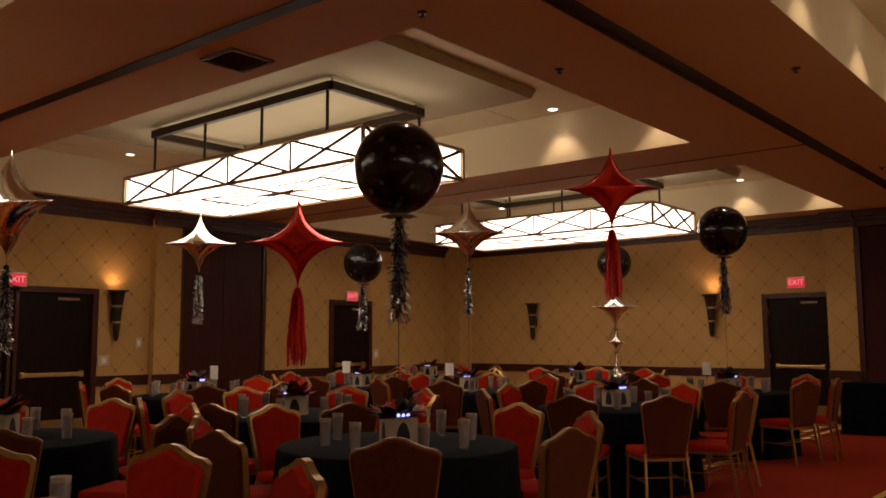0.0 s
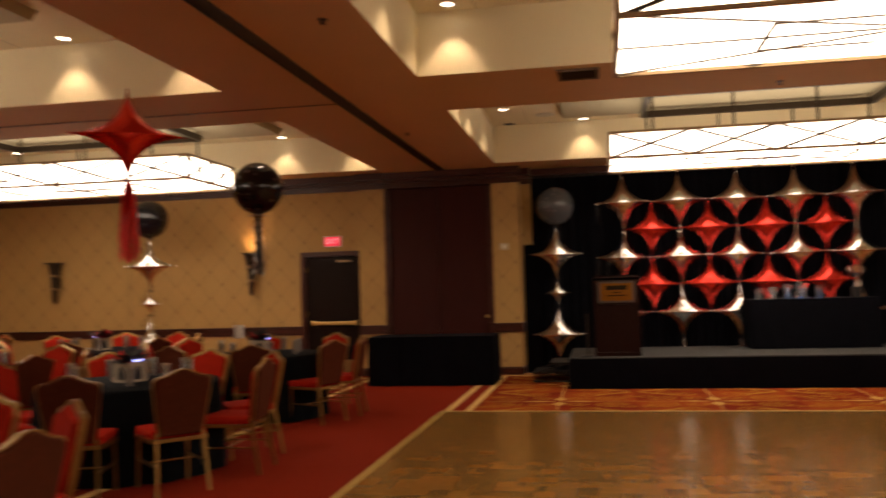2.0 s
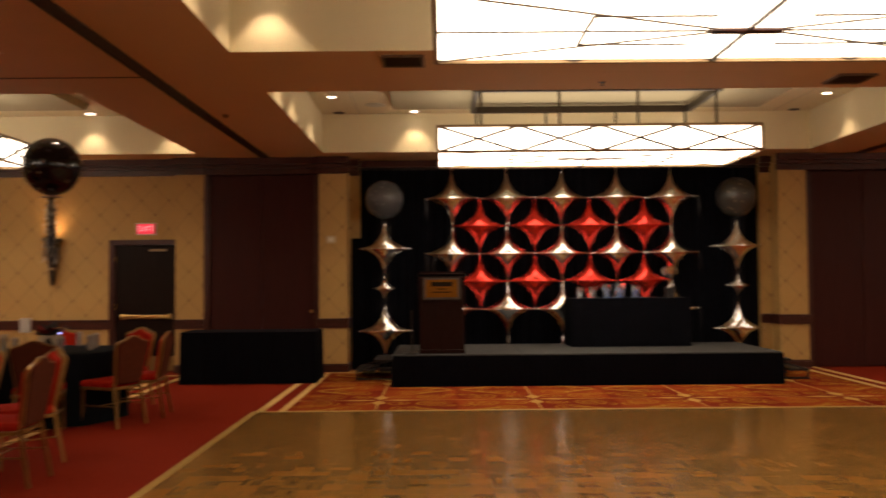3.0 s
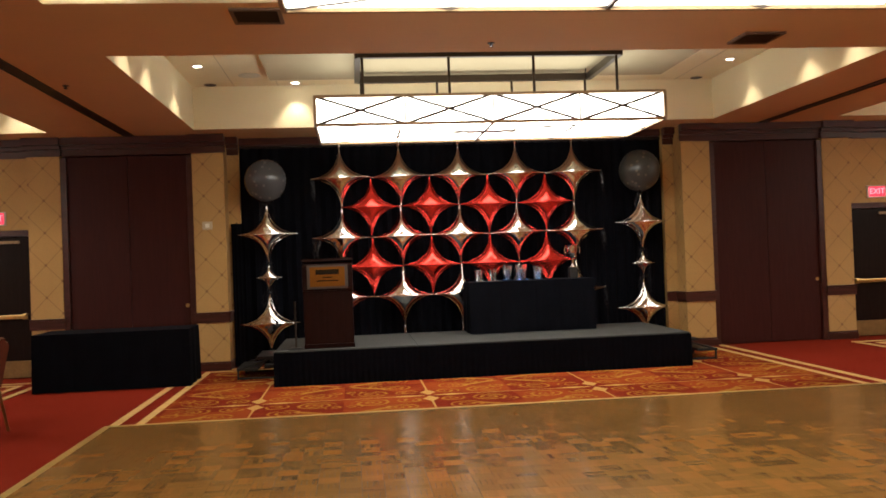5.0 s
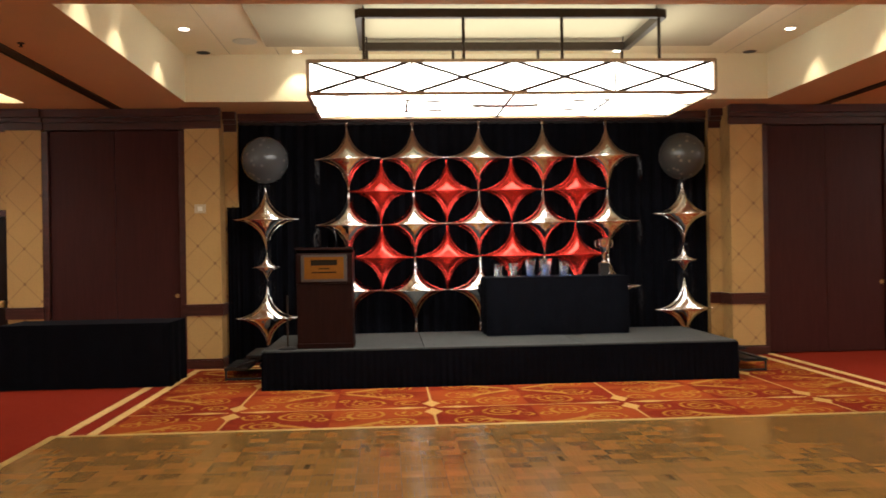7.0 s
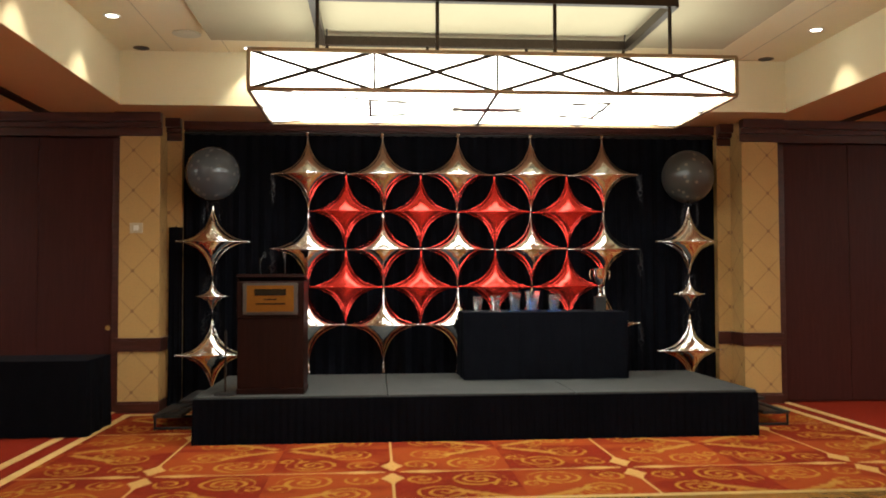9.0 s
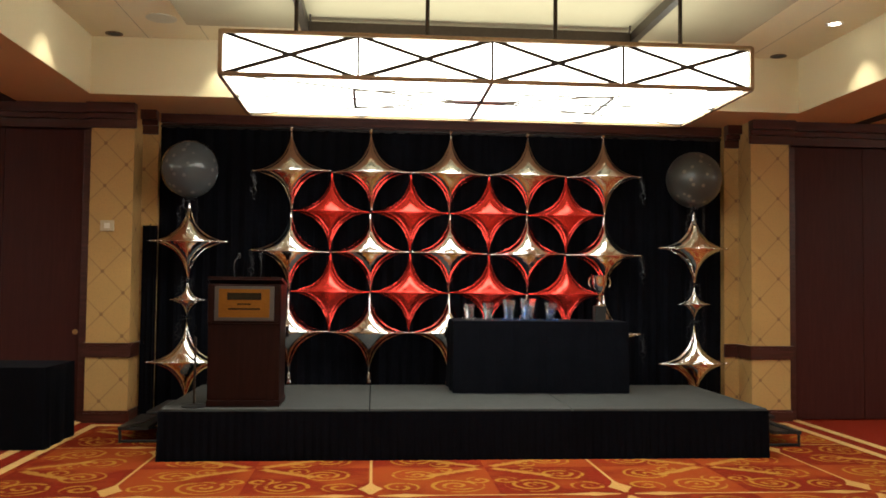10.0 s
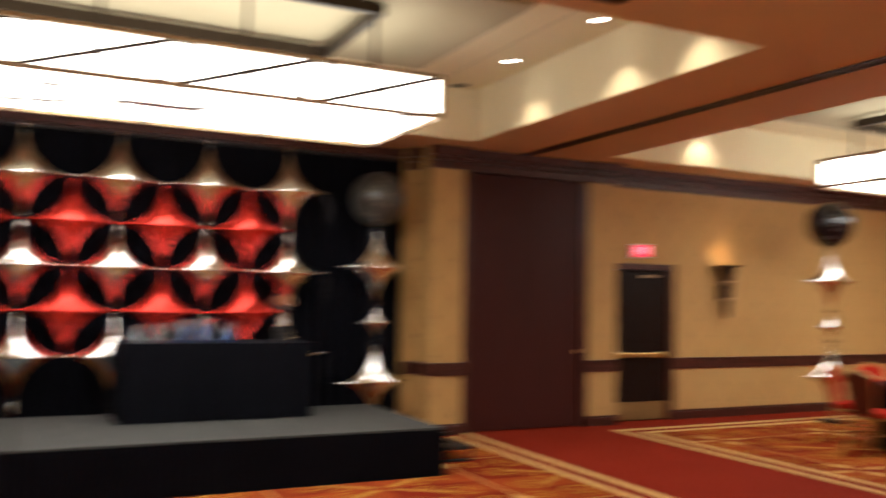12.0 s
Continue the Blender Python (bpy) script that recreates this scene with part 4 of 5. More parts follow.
def add_tail(star, z, up=False):
    ob = new("tail", TAIL)
    ob.parent = star
    ob.matrix_basis = pose(0, 0, z, 180 if up else 0, 0, 0) @ Matrix.Diagonal((1, 1, 0.45 if up else 1.0, 1))
    tagged(ob, "crimped foil neck")


SX, SP, SZ = 1.088, 0.9185, 0.928
for r in range(3):
    for k in range(5):
        c = (-1,) if k == 0 and r < 2 else (1,) if k == 4 else ()
        ob = wall_star(SX + SP * k, 15.80, 2.866 - SZ * r, "silver", c)
        if r == 0:
            add_tail(ob, 0.452, True)
        if r == 2:
            add_tail(ob, -0.452)
for r in range(2):
    for k in range(4):
        wall_star(SX + SP * (k + 0.5), 15.79, 2.402 - SZ * r, "red")


def round_balloon_mesh(name, R, material):
    bm = B()
    prof = []
    for i in range(25):
        a = math.pi * i / 24
        r, z = R * math.sin(a), -R * math.cos(a)
        if z < 0:
            z *= 1.06
        prof.append((max(r, 0.0) if 0 < i < 24 else 0.0, z))
    prof[0] = (0.0, -R * 1.06)
    lathe(bm, prof, 40)
    return mesh_of(name, bm, material, True)


def star_column(m, label, latex, dim=False):
    """Two large stars with a small one between and a round balloon on top, as one tied column."""
    t = thing("balloon_column", m, label, "balloon column", "balloon columns")
    for z, s in ((0.67, 1.0), (1.37, 0.45), (2.03, 1.0)):
        ob = new("star_balloon", STAR["silver"])
        ob.parent = t
        ob.matrix_basis = pose(0, 0, z, 0, 0, 4 * s) @ Matrix.Diagonal((s * 0.96, s * 0.96, s * 0.98, 1))
        if dim:
            tagged(ob, "silver foil star")
    for z in (1.17, 1.60, 2.50):
        bm = B()
        for k in range(9):
            a = 2 * math.pi * k / 9
            bar(bm, (0, 0, z), (0.07 * math.cos(a), 0.07 * math.sin(a) - 0.02, z + 0.03 * math.sin(5 * a)), 0.02, 0.004)
        for j in range(4):
            curl(bm, (0.05 * (j - 1.5), -0.03, z), 0.25 + 0.04 * j, 3, 0.02, j + int(z * 10))
        part("ribbon_bow", bm, M_RIBBON, t, "tufted black ribbon")
    ob = new("round_balloon", round_balloon_mesh("round_balloon", 0.322, latex))
    ob.parent = t
    ob.matrix_basis = pose(0, 0, 2.855)
    bm = B()
    box(bm, -0.11, 0.11, -0.11, 0.11, 0.0, 0.06, 0.01)
    rod(bm, (0, 0, 0.06), (0, 0, 0.30), 0.012, 8)
    part("weight", bm, M_BLACK, t, "black weight")
    return t


star_column(pose(-0.04, 15.72, 0), "silver star balloon column with a smoky round balloon on top", M_LATEX_CLEAR)
star_column(pose(5.83, 15.72, 0), "silver star balloon column with a dim speckled round balloon on top", M_LATEX_DIM)
star_column(pose(-7.05, 14.8, 0, 0, 0, 12), "silver star balloon column with a black round balloon on top", M_LATEX)
star_column(pose(12.5, 14.8, 0, 0, 0, -12), "silver star balloon column with a black round balloon on top", M_LATEX)


# ---- stage ----
DECK, TABLE_H = 0.455, 0.742
X0, X1, Y0, Y1 = 0.20, 5.69, 13.54, 15.42
t = thing("stage", pose(0, 0, 0), "low grey carpeted stage with a black pleated skirt", "stage")
for k in range(3):
    a = X0 + 1.83 * k
    bm = B()
    box(bm, a + 0.004, a + 1.826, Y0 + 0.012, Y1, DECK - 0.05, DECK, 0.006)
    part("deck_panel", bm, M_DECK, t)
    bm = B()
    box(bm, a + 0.1, a + 1.73, Y0 + 0.1, Y1 - 0.1, 0.0, DECK - 0.05)
    part("deck_frame", bm, M_BLACK, t, "black folding under-frame")


def pleats(bm, pts, z0, z1, amp=0.012, step=0.05):
    """A hanging cloth along a line of plan points, in soft pleats."""
    prev = None
    s = 0.0
    for (xa, ya), (xb, yb) in zip(pts, pts[1:]):
        L = math.hypot(xb - xa, yb - ya)
        nx, ny = (yb - ya) / L, -(xb - xa) / L
        n = max(2, int(L / step * 4))
        for i in range(n + 1):
            f = i / n
            w = amp * math.sin((s + f * L) / step * 2 * math.pi) + 0.4 * amp * math.sin((s + f * L) * 7.3)
            x, y = xa + (xb - xa) * f, ya + (yb - ya) * f
            v = (bm.verts.new((x + nx * w * 0.5, y + ny * w * 0.5, z1)), bm.verts.new((x + nx * (w * 1.3 + 0.006), y + ny * (w * 1.3 + 0.006), z0)))
            if prev:
                bm.faces.new((prev[0], prev[1], v[1], v[0]))
            prev = v
        s += L
    ret = bmesh.ops.solidify(bm, geom=list(bm.faces), thickness=0.004)
    return bm


bm = B()
pleats(bm, [(X0 - 0.006, Y1), (X0 - 0.006, Y0), (X1 + 0.006, Y0), (X1 + 0.006, Y1)], 0.006, DECK - 0.02, 0.005, 0.075)
part("skirt", bm, M_SKIRT, t, "black pleated skirt")


def step_unit(m):
    """Black portable stair at a stage end, climbing towards +x."""
    t = thing("stage_step", m, "black portable stage step with tubular legs", "stage step", "stage steps")
    for k, z in ((0, 0.16), (1, 0.31)):
        bm = B()
        box(bm, k * 0.27, k * 0.27 + 0.29, -0.42, 0.42, z - 0.035, z, 0.006)
        part("tread", bm, M_BLACK, t)
    for y in (-0.4, 0.4):
        bm = B()
        for a, c in (((0.02, y, 0), (0.02, y, 0.14)), ((0.54, y, 0), (0.54, y, 0.3)), ((0.02, y, 0.02), (0.54, y, 0.02)), ((0.02, y, 0.14), (0.54, y, 0.3))):
            rod(bm, a, c, 0.014, 10)
        part("side_frame", bm, M_BLACK, t, "tubular steel side frame")
    return t


s0 = step_unit(pose(-0.40, 14.85, 0))
copy_thing(s0, pose(6.29, 14.5, 0, 0, 0, 180))

# backdrop drape in the recess
t = thing("backdrop_drape", pose(0, 0, 0), "tall black velvet drape hung behind the balloons", "drape")
bm = B()
pleats(bm, [(CX - 3.41, 16.15), (CX + 3.41, 16.15)], 0.01, 3.40, 0.03, 0.16)
part("cloth", bm, M_DRAPE, t)
bm = B()
rod(bm, (CX - 3.41, 16.15, 3.41), (CX + 3.41, 16.15, 3.41), 0.02, 10)
part("rail", bm, M_BLACK, t)

# narrow black drape on a pole beside the recess
t = thing("side_drape", pose(CX - 3.47, 16.0, 0), "narrow black drape on a pole beside the recess", "drape")
bm = B()
pleats(bm, [(-0.085, 0), (0.085, 0)], 0.01, 2.22, 0.012, 0.06)
part("cloth", bm, M_DRAPE, t)
bm = B()
rod(bm, (0, 0.012, 0.0), (0, 0.012, 2.24), 0.008, 8)
lathe(bm, [(0.07, 0.0), (0.07, 0.012), (0.0, 0.014)], 16, (0, 0.012, 0))
part("pole", bm, M_BLACK, t)

# lectern
t = thing("lectern", pose(0.90, 13.72, DECK) @ Matrix.Diagonal((1, 1, 0.98, 1)), "mahogany lectern with a gold plaque, on the stage", "lectern")
bm = B()
box(bm, -0.325, 0.325, -0.052, 0.46, 0.0, 0.06, 0.006)
part("plinth", bm, M_LECTERN, t)
bm = B()
box(bm, -0.318, 0.318, -0.045, 0.44, 0.06, 0.76, 0.006)
part("body", bm, M_LECTERN, t)
bm = B()
box(bm, -0.322, 0.322, -0.06, 0.46, 0.76, 1.12, 0.006)
part("head", bm, M_LECTERN, t)
bm = B()
bar(bm, (-0.328, 0.20, 1.14), (0.328, 0.20, 1.14), 0.53, 0.03, (0, 0.12, 1))
part("desk_top", bm, M_LECTERN, t)
bm = B()
box(bm, -0.262, 0.262, -0.072, -0.061, 0.785, 1.10, 0.003)
pq = part("plaque", bm, mat("brushed_steel", (0.075, 0.062, 0.055), 0.6, 0.3, var=0.1), t, "steel framed plaque")
bm = B()
box(bm, -0.225, 0.225, -0.077, -0.0725, 0.815, 1.075)
part("gold_field", bm, mat("plaque_gold", (0.17, 0.066, 0.009), 0.85, 0.0, var=0.12, spec=0.05), pq, "gold field")
bm = B()
# plain bars in place of the lettering
for x0, x1, z0, z1 in ((-0.15, 0.15, 0.975, 1.04), (-0.06, 0.06, 0.93, 0.943), (-0.14, 0.14, 0.885, 0.90)):
    box(bm, x0, x1, -0.081, -0.0775, z0, z1)
part("inscription", bm, mat("dark_lettering", (0.02, 0.014, 0.008), 0.9, spec=0.02), pq, "dark bars of lettering")
for x in (-0.10, 0.12):
    cu = bpy.data.curves.new("gooseneck", "CURVE")
    cu.dimensions, cu.bevel_depth, cu.bevel_resolution = "3D", 0.005, 2
    s = cu.splines.new("BEZIER")
    s.bezier_points.add(2)
    for bp, co in zip(s.bezier_points, ((x, 0.05, 1.13), (x * 1.1, 0.02, 1.30), (x * 0.9, 0.14, 1.38))):
        bp.co, bp.handle_left_type, bp.handle_right_type = co, "AUTO", "AUTO"
    ob = new("gooseneck", cu)
    me = bpy.data.meshes.new_from_object(ob.evaluated_get(bpy.context.evaluated_depsgraph_get()))
    bpy.data.objects.remove(ob)
    me.materials.append(M_BLACK)
    ob = tagged(new("gooseneck_microphone", me), "black gooseneck microphone")
    ob.parent = t
    bm = B()
    lathe(bm, [(0.0, -0.03), (0.012, -0.025), (0.016, 0.0), (0.014, 0.02), (0.0, 0.03)], 14, (x * 0.88, 0.16, 1.385))
    part("microphone_head", bm, M_BLACK, ob, "", True)

t = thing("microphone_stand", pose(0.47, 13.70, DECK), "short black microphone stand with a round base", "microphone stand")
bm = B()
lathe(bm, [(0.11, 0.0), (0.112, 0.012), (0.09, 0.022), (0.02, 0.03), (0.0, 0.03)], 28)
part("base", bm, M_BLACK, t, "", True)
bm = B()
rod(bm, (0, 0, 0.02), (0, 0, 0.62), 0.011, 10)
part("pole", bm, M_BRONZE_DARK, t)


def draped_table(m, w, d, h, label):
    """Rectangular folding table under a floor-length black cloth; origin on the floor, middle of its front."""
    t = thing("draped_table", m, label, "table")
    bm = B()
    box(bm, -w / 2 + 0.01, w / 2 - 0.01, 0.01, d - 0.01, h - 0.03, h - 0.006)
    part("tabletop", bm, M_BLACK, t)
    for x in (-w / 2 + 0.12, w / 2 - 0.12):
        for y in (0.1, d - 0.1):
            bm = B()
            rod(bm, (x, y, 0), (x, y, h - 0.03), 0.015, 8)
            part("leg", bm, M_BLACK, t)
    c = thing("tablecloth", m, "plain black floor-length linen cloth on the table", "tablecloth")
    bm = B()
    box(bm, -w / 2, w / 2, 0, d, h - 0.004, h + 0.002, 0.002)
    part("top", bm, M_CLOTH, c)
    bm = B()
    pleats(bm, [(-w / 2, d), (-w / 2, 0), (w / 2, 0), (w / 2, d), (-w / 2, d)], 0.008, h, 0.010, 0.34)
    part("drop", bm, M_CLOTH, c)


draped_table(pose(3.79, 14.62, DECK), 1.83, 0.70, TABLE_H, "long award table under a black cloth, on the stage")
draped_table(pose(-1.95, 14.08, 0), 1.98, 0.76, 0.76, "long table under a black cloth, before the folding wall")


# awards on the stage table
def award(x, y, h, w, blue):
    t = thing("crystal_award", pose(x, y, DECK + TABLE_H + 0.002), "clear crystal award" + (" with a blue core" if blue else "") + " on a small base", "award", "awards on the table")
    bm = B()
    box(bm, -w * 0.6, w * 0.6, -0.035, 0.035, 0, 0.02, 0.003)
    part("base", bm, M_CRYSTAL if not blue else M_CRYSTAL_BLUE, t)
    bm = B()
    r = bmesh.ops.create_cone(bm, cap_ends=True, segments=6, radius1=w * 0.38, radius2=w * 0.58, depth=h, matrix=Matrix.Translation((0, 0, 0.02 + h / 2)))
    part("body", bm, M_CRYSTAL, t)
    if blue:
        bm = B()
        box(bm, -w * 0.2, w * 0.2, -0.012, 0.012, 0.025, h * 0.75, 0.004)
        part("core", bm, M_CRYSTAL_BLUE, t, "blue core")


for x, h, w, b_ in ((3.06, 0.15, 0.11, False), (3.26, 0.16, 0.12, False), (3.48, 0.20, 0.13, True), (3.68, 0.21, 0.16, True), (3.93, 0.17, 0.13, True)):
    award(x, 14.86, h, w, b_)
t = thing("trophy_cup", pose(4.46, 14.86, DECK + TABLE_H + 0.002), "tall silver trophy cup on a black plinth", "trophy")
bm = B()
box(bm, -0.06, 0.06, -0.06, 0.06, 0, 0.16, 0.006)
part("plinth", bm, M_BLACK, t)
bm = B()
lathe(bm, [(0.05, 0.16), (0.05, 0.175), (0.018, 0.20), (0.022, 0.24), (0.018, 0.28), (0.03, 0.31), (0.06, 0.35), (0.078, 0.41), (0.076, 0.47), (0.084, 0.485), (0.07, 0.47), (0.0, 0.40)], 28)
part("cup", bm, M_SILVER, t, "polished silver cup", True)
for s in (-1, 1):
    bm = B()
    pts = [(s * (0.10 + 0.018 * math.sin(math.pi * f)), 0, 0.36 + 0.10 * f) for f in [k / 8 for k in range(9)]]
    for a, c in zip(pts, pts[1:]):
        rod(bm, a, c, 0.008, 8)
    part("handle", bm, M_SILVER, t)


# ---- banquet tables and chairs ----
def chair_outline(grow):
    pts = [(0.165, 0.44), (0.185, 0.55), (0.205, 0.70), (0.222, 0.82), (0.222, 0.865), (0.195, 0.885), (0.14, 0.895), (0.09, 0.915), (0.045, 0.938), (0.0, 0.945)]
    pts = [(x + grow, z + (grow if z > 0.8 else 0)) for x, z in pts[:-1]] + [(0.0, 0.945 + grow)]
    return pts + [(-x, z) for x, z in reversed(pts[:-1])]


def slab(bm, outline, y0, y1, inset=0.0):
    """Extrude an outline in xz from y0 to y1, the y1 face smaller by inset, leaning back."""
    def lean(z):
        return -0.16 * (z - 0.44)
    a = [bm.verts.new((x, y0 + lean(z), z)) for x, z in outline]
    b_ = [bm.verts.new((x * (1 - inset), y1 + lean(z), 0.68 + (z - 0.68) * (1 - inset))) for x, z in outline]
    bm.faces.new(a)
    bm.faces.new(tuple(reversed(b_)))
    n = len(a)
    for k in range(n):
        bm.faces.new((a[k], b_[k], b_[(k + 1) % n], a[(k + 1) % n]))
    return bm


def banquet_chair():
    """Faces +y; origin on the floor under the seat."""
    t = thing("banquet_chair", pose(0, 0, -50), "gold-framed banquet chair with red seat and crown-shaped back", "chair", "banquet chairs")
    bm = B()
    box(bm, -0.215, 0.215, -0.20, 0.235, 0.415, 0.485, 0.028)
    part("seat", bm, M_CHAIR_RED, t, "red padded seat", True)
    bm = B()
    for x in (-0.205, 0.205):
        box(bm, x - 0.012, x + 0.012, -0.20, 0.22, 0.39, 0.415)
    for y in (-0.20, 0.21):
        box(bm, -0.193, 0.193, y - 0.012, y + 0.012, 0.39, 0.415)
    part("seat_frame", bm, M_GOLDPAINT, t, "gold steel frame")
    bm = B()
    slab(bm, chair_outline(-0.016), -0.205, -0.165, 0.07)
    part("backrest", bm, M_CHAIR_RED, t, "red padded back")
    bm = B()
    slab(bm, chair_outline(-0.003), -0.228, -0.246, 0.05)
    part("back_panel", bm, M_CHAIR_BACK, t, "rust patterned rear panel")
    # frame as a band round the outline
    bm = B()
    o, i = chair_outline(0.005), chair_outline(-0.016)
    def lean(z):
        return -0.16 * (z - 0.44)
    rings = []
    for ol, y in ((o, -0.229), (o, -0.196), (i, -0.196), (i, -0.229)):
        rings.append([bm.verts.new((x, y + lean(z), z)) for x, z in ol])
    for a, b_ in zip(rings, rings[1:] + rings[:1]):
        for k in range(len(a) - 1):
            bm.faces.new((a[k], a[k + 1], b_[k + 1], b_[k]))
    part("back_frame", bm, M_GOLDPAINT, t, "gold steel back frame")
    for x in (-0.195, 0.195):
        bm = B()
        bar(bm, (x, 0.20, 0.40), (x * 1.03, 0.215, 0.0), 0.020, 0.020, (0, 1, 0))
        part("leg", bm, M_GOLDPAINT, t)
        bm = B()
        bar(bm, (x * 0.92, -0.205, 0.46), (x * 1.03, -0.285, 0.0), 0.020, 0.024, (0, 1, 0))
        part("leg", bm, M_GOLDPAINT, t)
        bm = B()
        bar(bm, (x, 0.205, 0.22), (x, -0.245, 0.22), 0.011, 0.011)
        part("stretcher", bm, M_GOLDPAINT, t)
    bm = B()
    bar(bm, (-0.195, 0.0, 0.22), (0.195, 0.0, 0.22), 0.011, 0.011, (0, 0, 1))
    part("stretcher", bm, M_GOLDPAINT, t)
    return t


CHAIR = banquet_chair()


def tumbler():
    """Tall tumbler holding a folded grey napkin."""
    t = thing("water_glass", pose(0, 0, -50), "tall water glass with a folded grey napkin in it", "glass", "glasses on the tables")
    bm = B()
    lathe(bm, [(0.028, 0.0), (0.032, 0.002), (0.038, 0.155), (0.0355, 0.155), (0.030, 0.010), (0.0, 0.010)], 18)
    part("glass", bm, M_GLASS, t, "clear glass", True)
    bm = B()
    lathe(bm, [(0.026, 0.012), (0.031, 0.08), (0.033, 0.15), (0.036, 0.175), (0.028, 0.17), (0.0, 0.12)], 14, wave=lambda a, i: 1 + 0.10 * math.sin(5 * a + i))
    part("napkin", bm, M_NAPKIN, t, "grey satin napkin", True)
    return t


GLASS = tumbler()


def centrepiece():
    """Cream card box with a black emblem on each side, red and black tissue, and small lights."""
    t = thing("centrepiece", pose(0, 0, -50), "cream box centrepiece with red and black tissue and small lights", "centrepiece", "table centrepieces")
    bm = B()
    box(bm, -0.10, 0.10, -0.10, 0.10, 0.0, 0.17, 0.004)
    bx = part("box", bm, M_BOXCARD, t)
    for k in range(4):
        bm = B()
        lathe(bm, [(0.0, 0.0), (0.030, 0.002), (0.034, 0.03), (0.029, 0.055), (0.024, 0.075), (0.014, 0.098), (0.0, 0.108)], 12)
        bmesh.ops.transform(bm, matrix=pose(0, 0, 0, 0, 0, 90 * k) @ Matrix.Translation((0, -0.1005, 0.022)) @ Matrix.Diagonal((1.35, 0.05, 1.15, 1)), verts=bm.verts)
        part("emblem", bm, M_BLACK, bx, "black printed emblem")
    r2 = random.Random(9)
    for nm, mt, n in (("red_tissue", M_TISSUE_RED, 24), ("black_tissue", M_BLACK, 40)):
        bm = B()
        knot = bm.verts.new((0, 0, 0.165))
        for k in range(n):
            a, e = r2.uniform(0, 6.28), r2.uniform(0.1, 1.2)
            L = r2.uniform(0.11, 0.22)
            d = Vector((math.cos(a) * math.cos(e), math.sin(a) * math.cos(e), math.sin(e) * 0.8))
            p0 = Vector((0.03 * math.cos(a), 0.03 * math.sin(a), 0.165))
            s = Vector((-math.sin(a), math.cos(a), 0)) * r2.uniform(0.03, 0.055)
            w = r2.uniform(-0.02, 0.02)
            v = [knot] + [bm.verts.new(q) for q in (p0 + d * L * 0.6 + s, p0 + d * L + Vector((0, 0, w)), p0 + d * L * 0.6 - s)]
            bm.faces.new((v[0], v[1], v[2]))
            bm.faces.new((v[0], v[2], v[3]))
        part(nm, bm, mt, t, nm.replace("_", " ") + " leaves")
    for k in range(3):
        bm = B()
        bmesh.ops.create_icosphere(bm, subdivisions=2, radius=0.011, matrix=Matrix.Translation((-0.032 + 0.032 * k, -0.098, 0.188)))
        part("light", bm, M_LED, t, "tiny bluish light", True)
    return t


CENTRE = centrepiece()


def table_cloth():
    t = thing("round_tablecloth", pose(0, 0, -50), "dark navy floor-length cloth on a round table", "tablecloth", "cloths on the round tables")
    R, H = 0.765, 0.757
    bm = B()
    prof = [(0.0, H), (R * 0.5, H), (R - 0.012, H), (R, H - 0.006), (R + 0.008, H - 0.03), (R + 0.02, 0.5), (R + 0.035, 0.25), (R + 0.05, 0.008)]
    lathe(bm, list(reversed(prof)), 96, wave=lambda a, i: 1 + (0.028 * math.sin(14 * a) + 0.010 * math.sin(9 * a + 1)) * max(0, (4 - i)) / 4)
    bmesh.ops.delete(bm, geom=[f for f in bm.faces if len(f.verts) > 4], context="FACES_ONLY")
    part("cloth", bm, M_CLOTH_BLUE, t, "", True)
    return t


CLOTH = table_cloth()


def round_table():
    t = thing("round_table", pose(0, 0, -50), "round banquet table hidden under its cloth", "table", "round banquet tables")
    bm = B()
    lathe(bm, [(0.0, 0.725), (0.755, 0.725), (0.758, 0.748), (0.0, 0.748)], 48)
    part("tabletop", bm, M_BLACK, t)
    for k in range(4):
        a = math.pi / 4 + k * math.pi / 2
        bm = B()
        rod(bm, (0.4 * math.cos(a), 0.4 * math.sin(a), 0.726), (0.48 * math.cos(a), 0.48 * math.sin(a), 0), 0.014, 8)
        part("leg", bm, M_BLACK, t)
    return t


TABLE = round_table()


def table_card(m):
    t = thing("table_card", m, "white table card in a small stand", "table card", "table cards")
    bm = B()
    box(bm, -0.055, 0.055, -0.004, 0.004, 0.20, 0.36, 0.001)
    part("card", bm, M_CARD, t)
    bm = B()
    rod(bm, (0, 0, 0.006), (0, 0, 0.21), 0.003, 8)
    lathe(bm, [(0.03, 0.0), (0.03, 0.006), (0.0, 0.008)], 16)
    part("stand", bm, M_BRONZE_DARK, t)
    return t


def tassel(bm, z1, length, r, n, seed):
    """A hanging bunch of fringed strips."""
    r3 = random.Random(seed)
    for k in range(n):
        a = r3.uniform(0, 6.28)
        rr = r * math.sqrt(r3.random())
        L = length * r3.uniform(0.75, 1.0)
        prev = None
        for i in range(7):
            f = i / 6
            spread = rr * min(1.0, 0.25 + 1.4 * f)
            tw = a + 2.2 * f * r3.uniform(0.6, 1.2)
            c = Vector((spread * math.cos(a) + 0.008 * math.sin(9 * f + a), spread * math.sin(a), z1 - L * f))
            s = Vector((math.cos(tw), math.sin(tw), 0)) * 0.007
            v = (bm.verts.new(c + s), bm.verts.new(c - s))
            if prev:
                bm.faces.new((prev[0], v[0], v[1], prev[1]))
            prev = v
    return bm


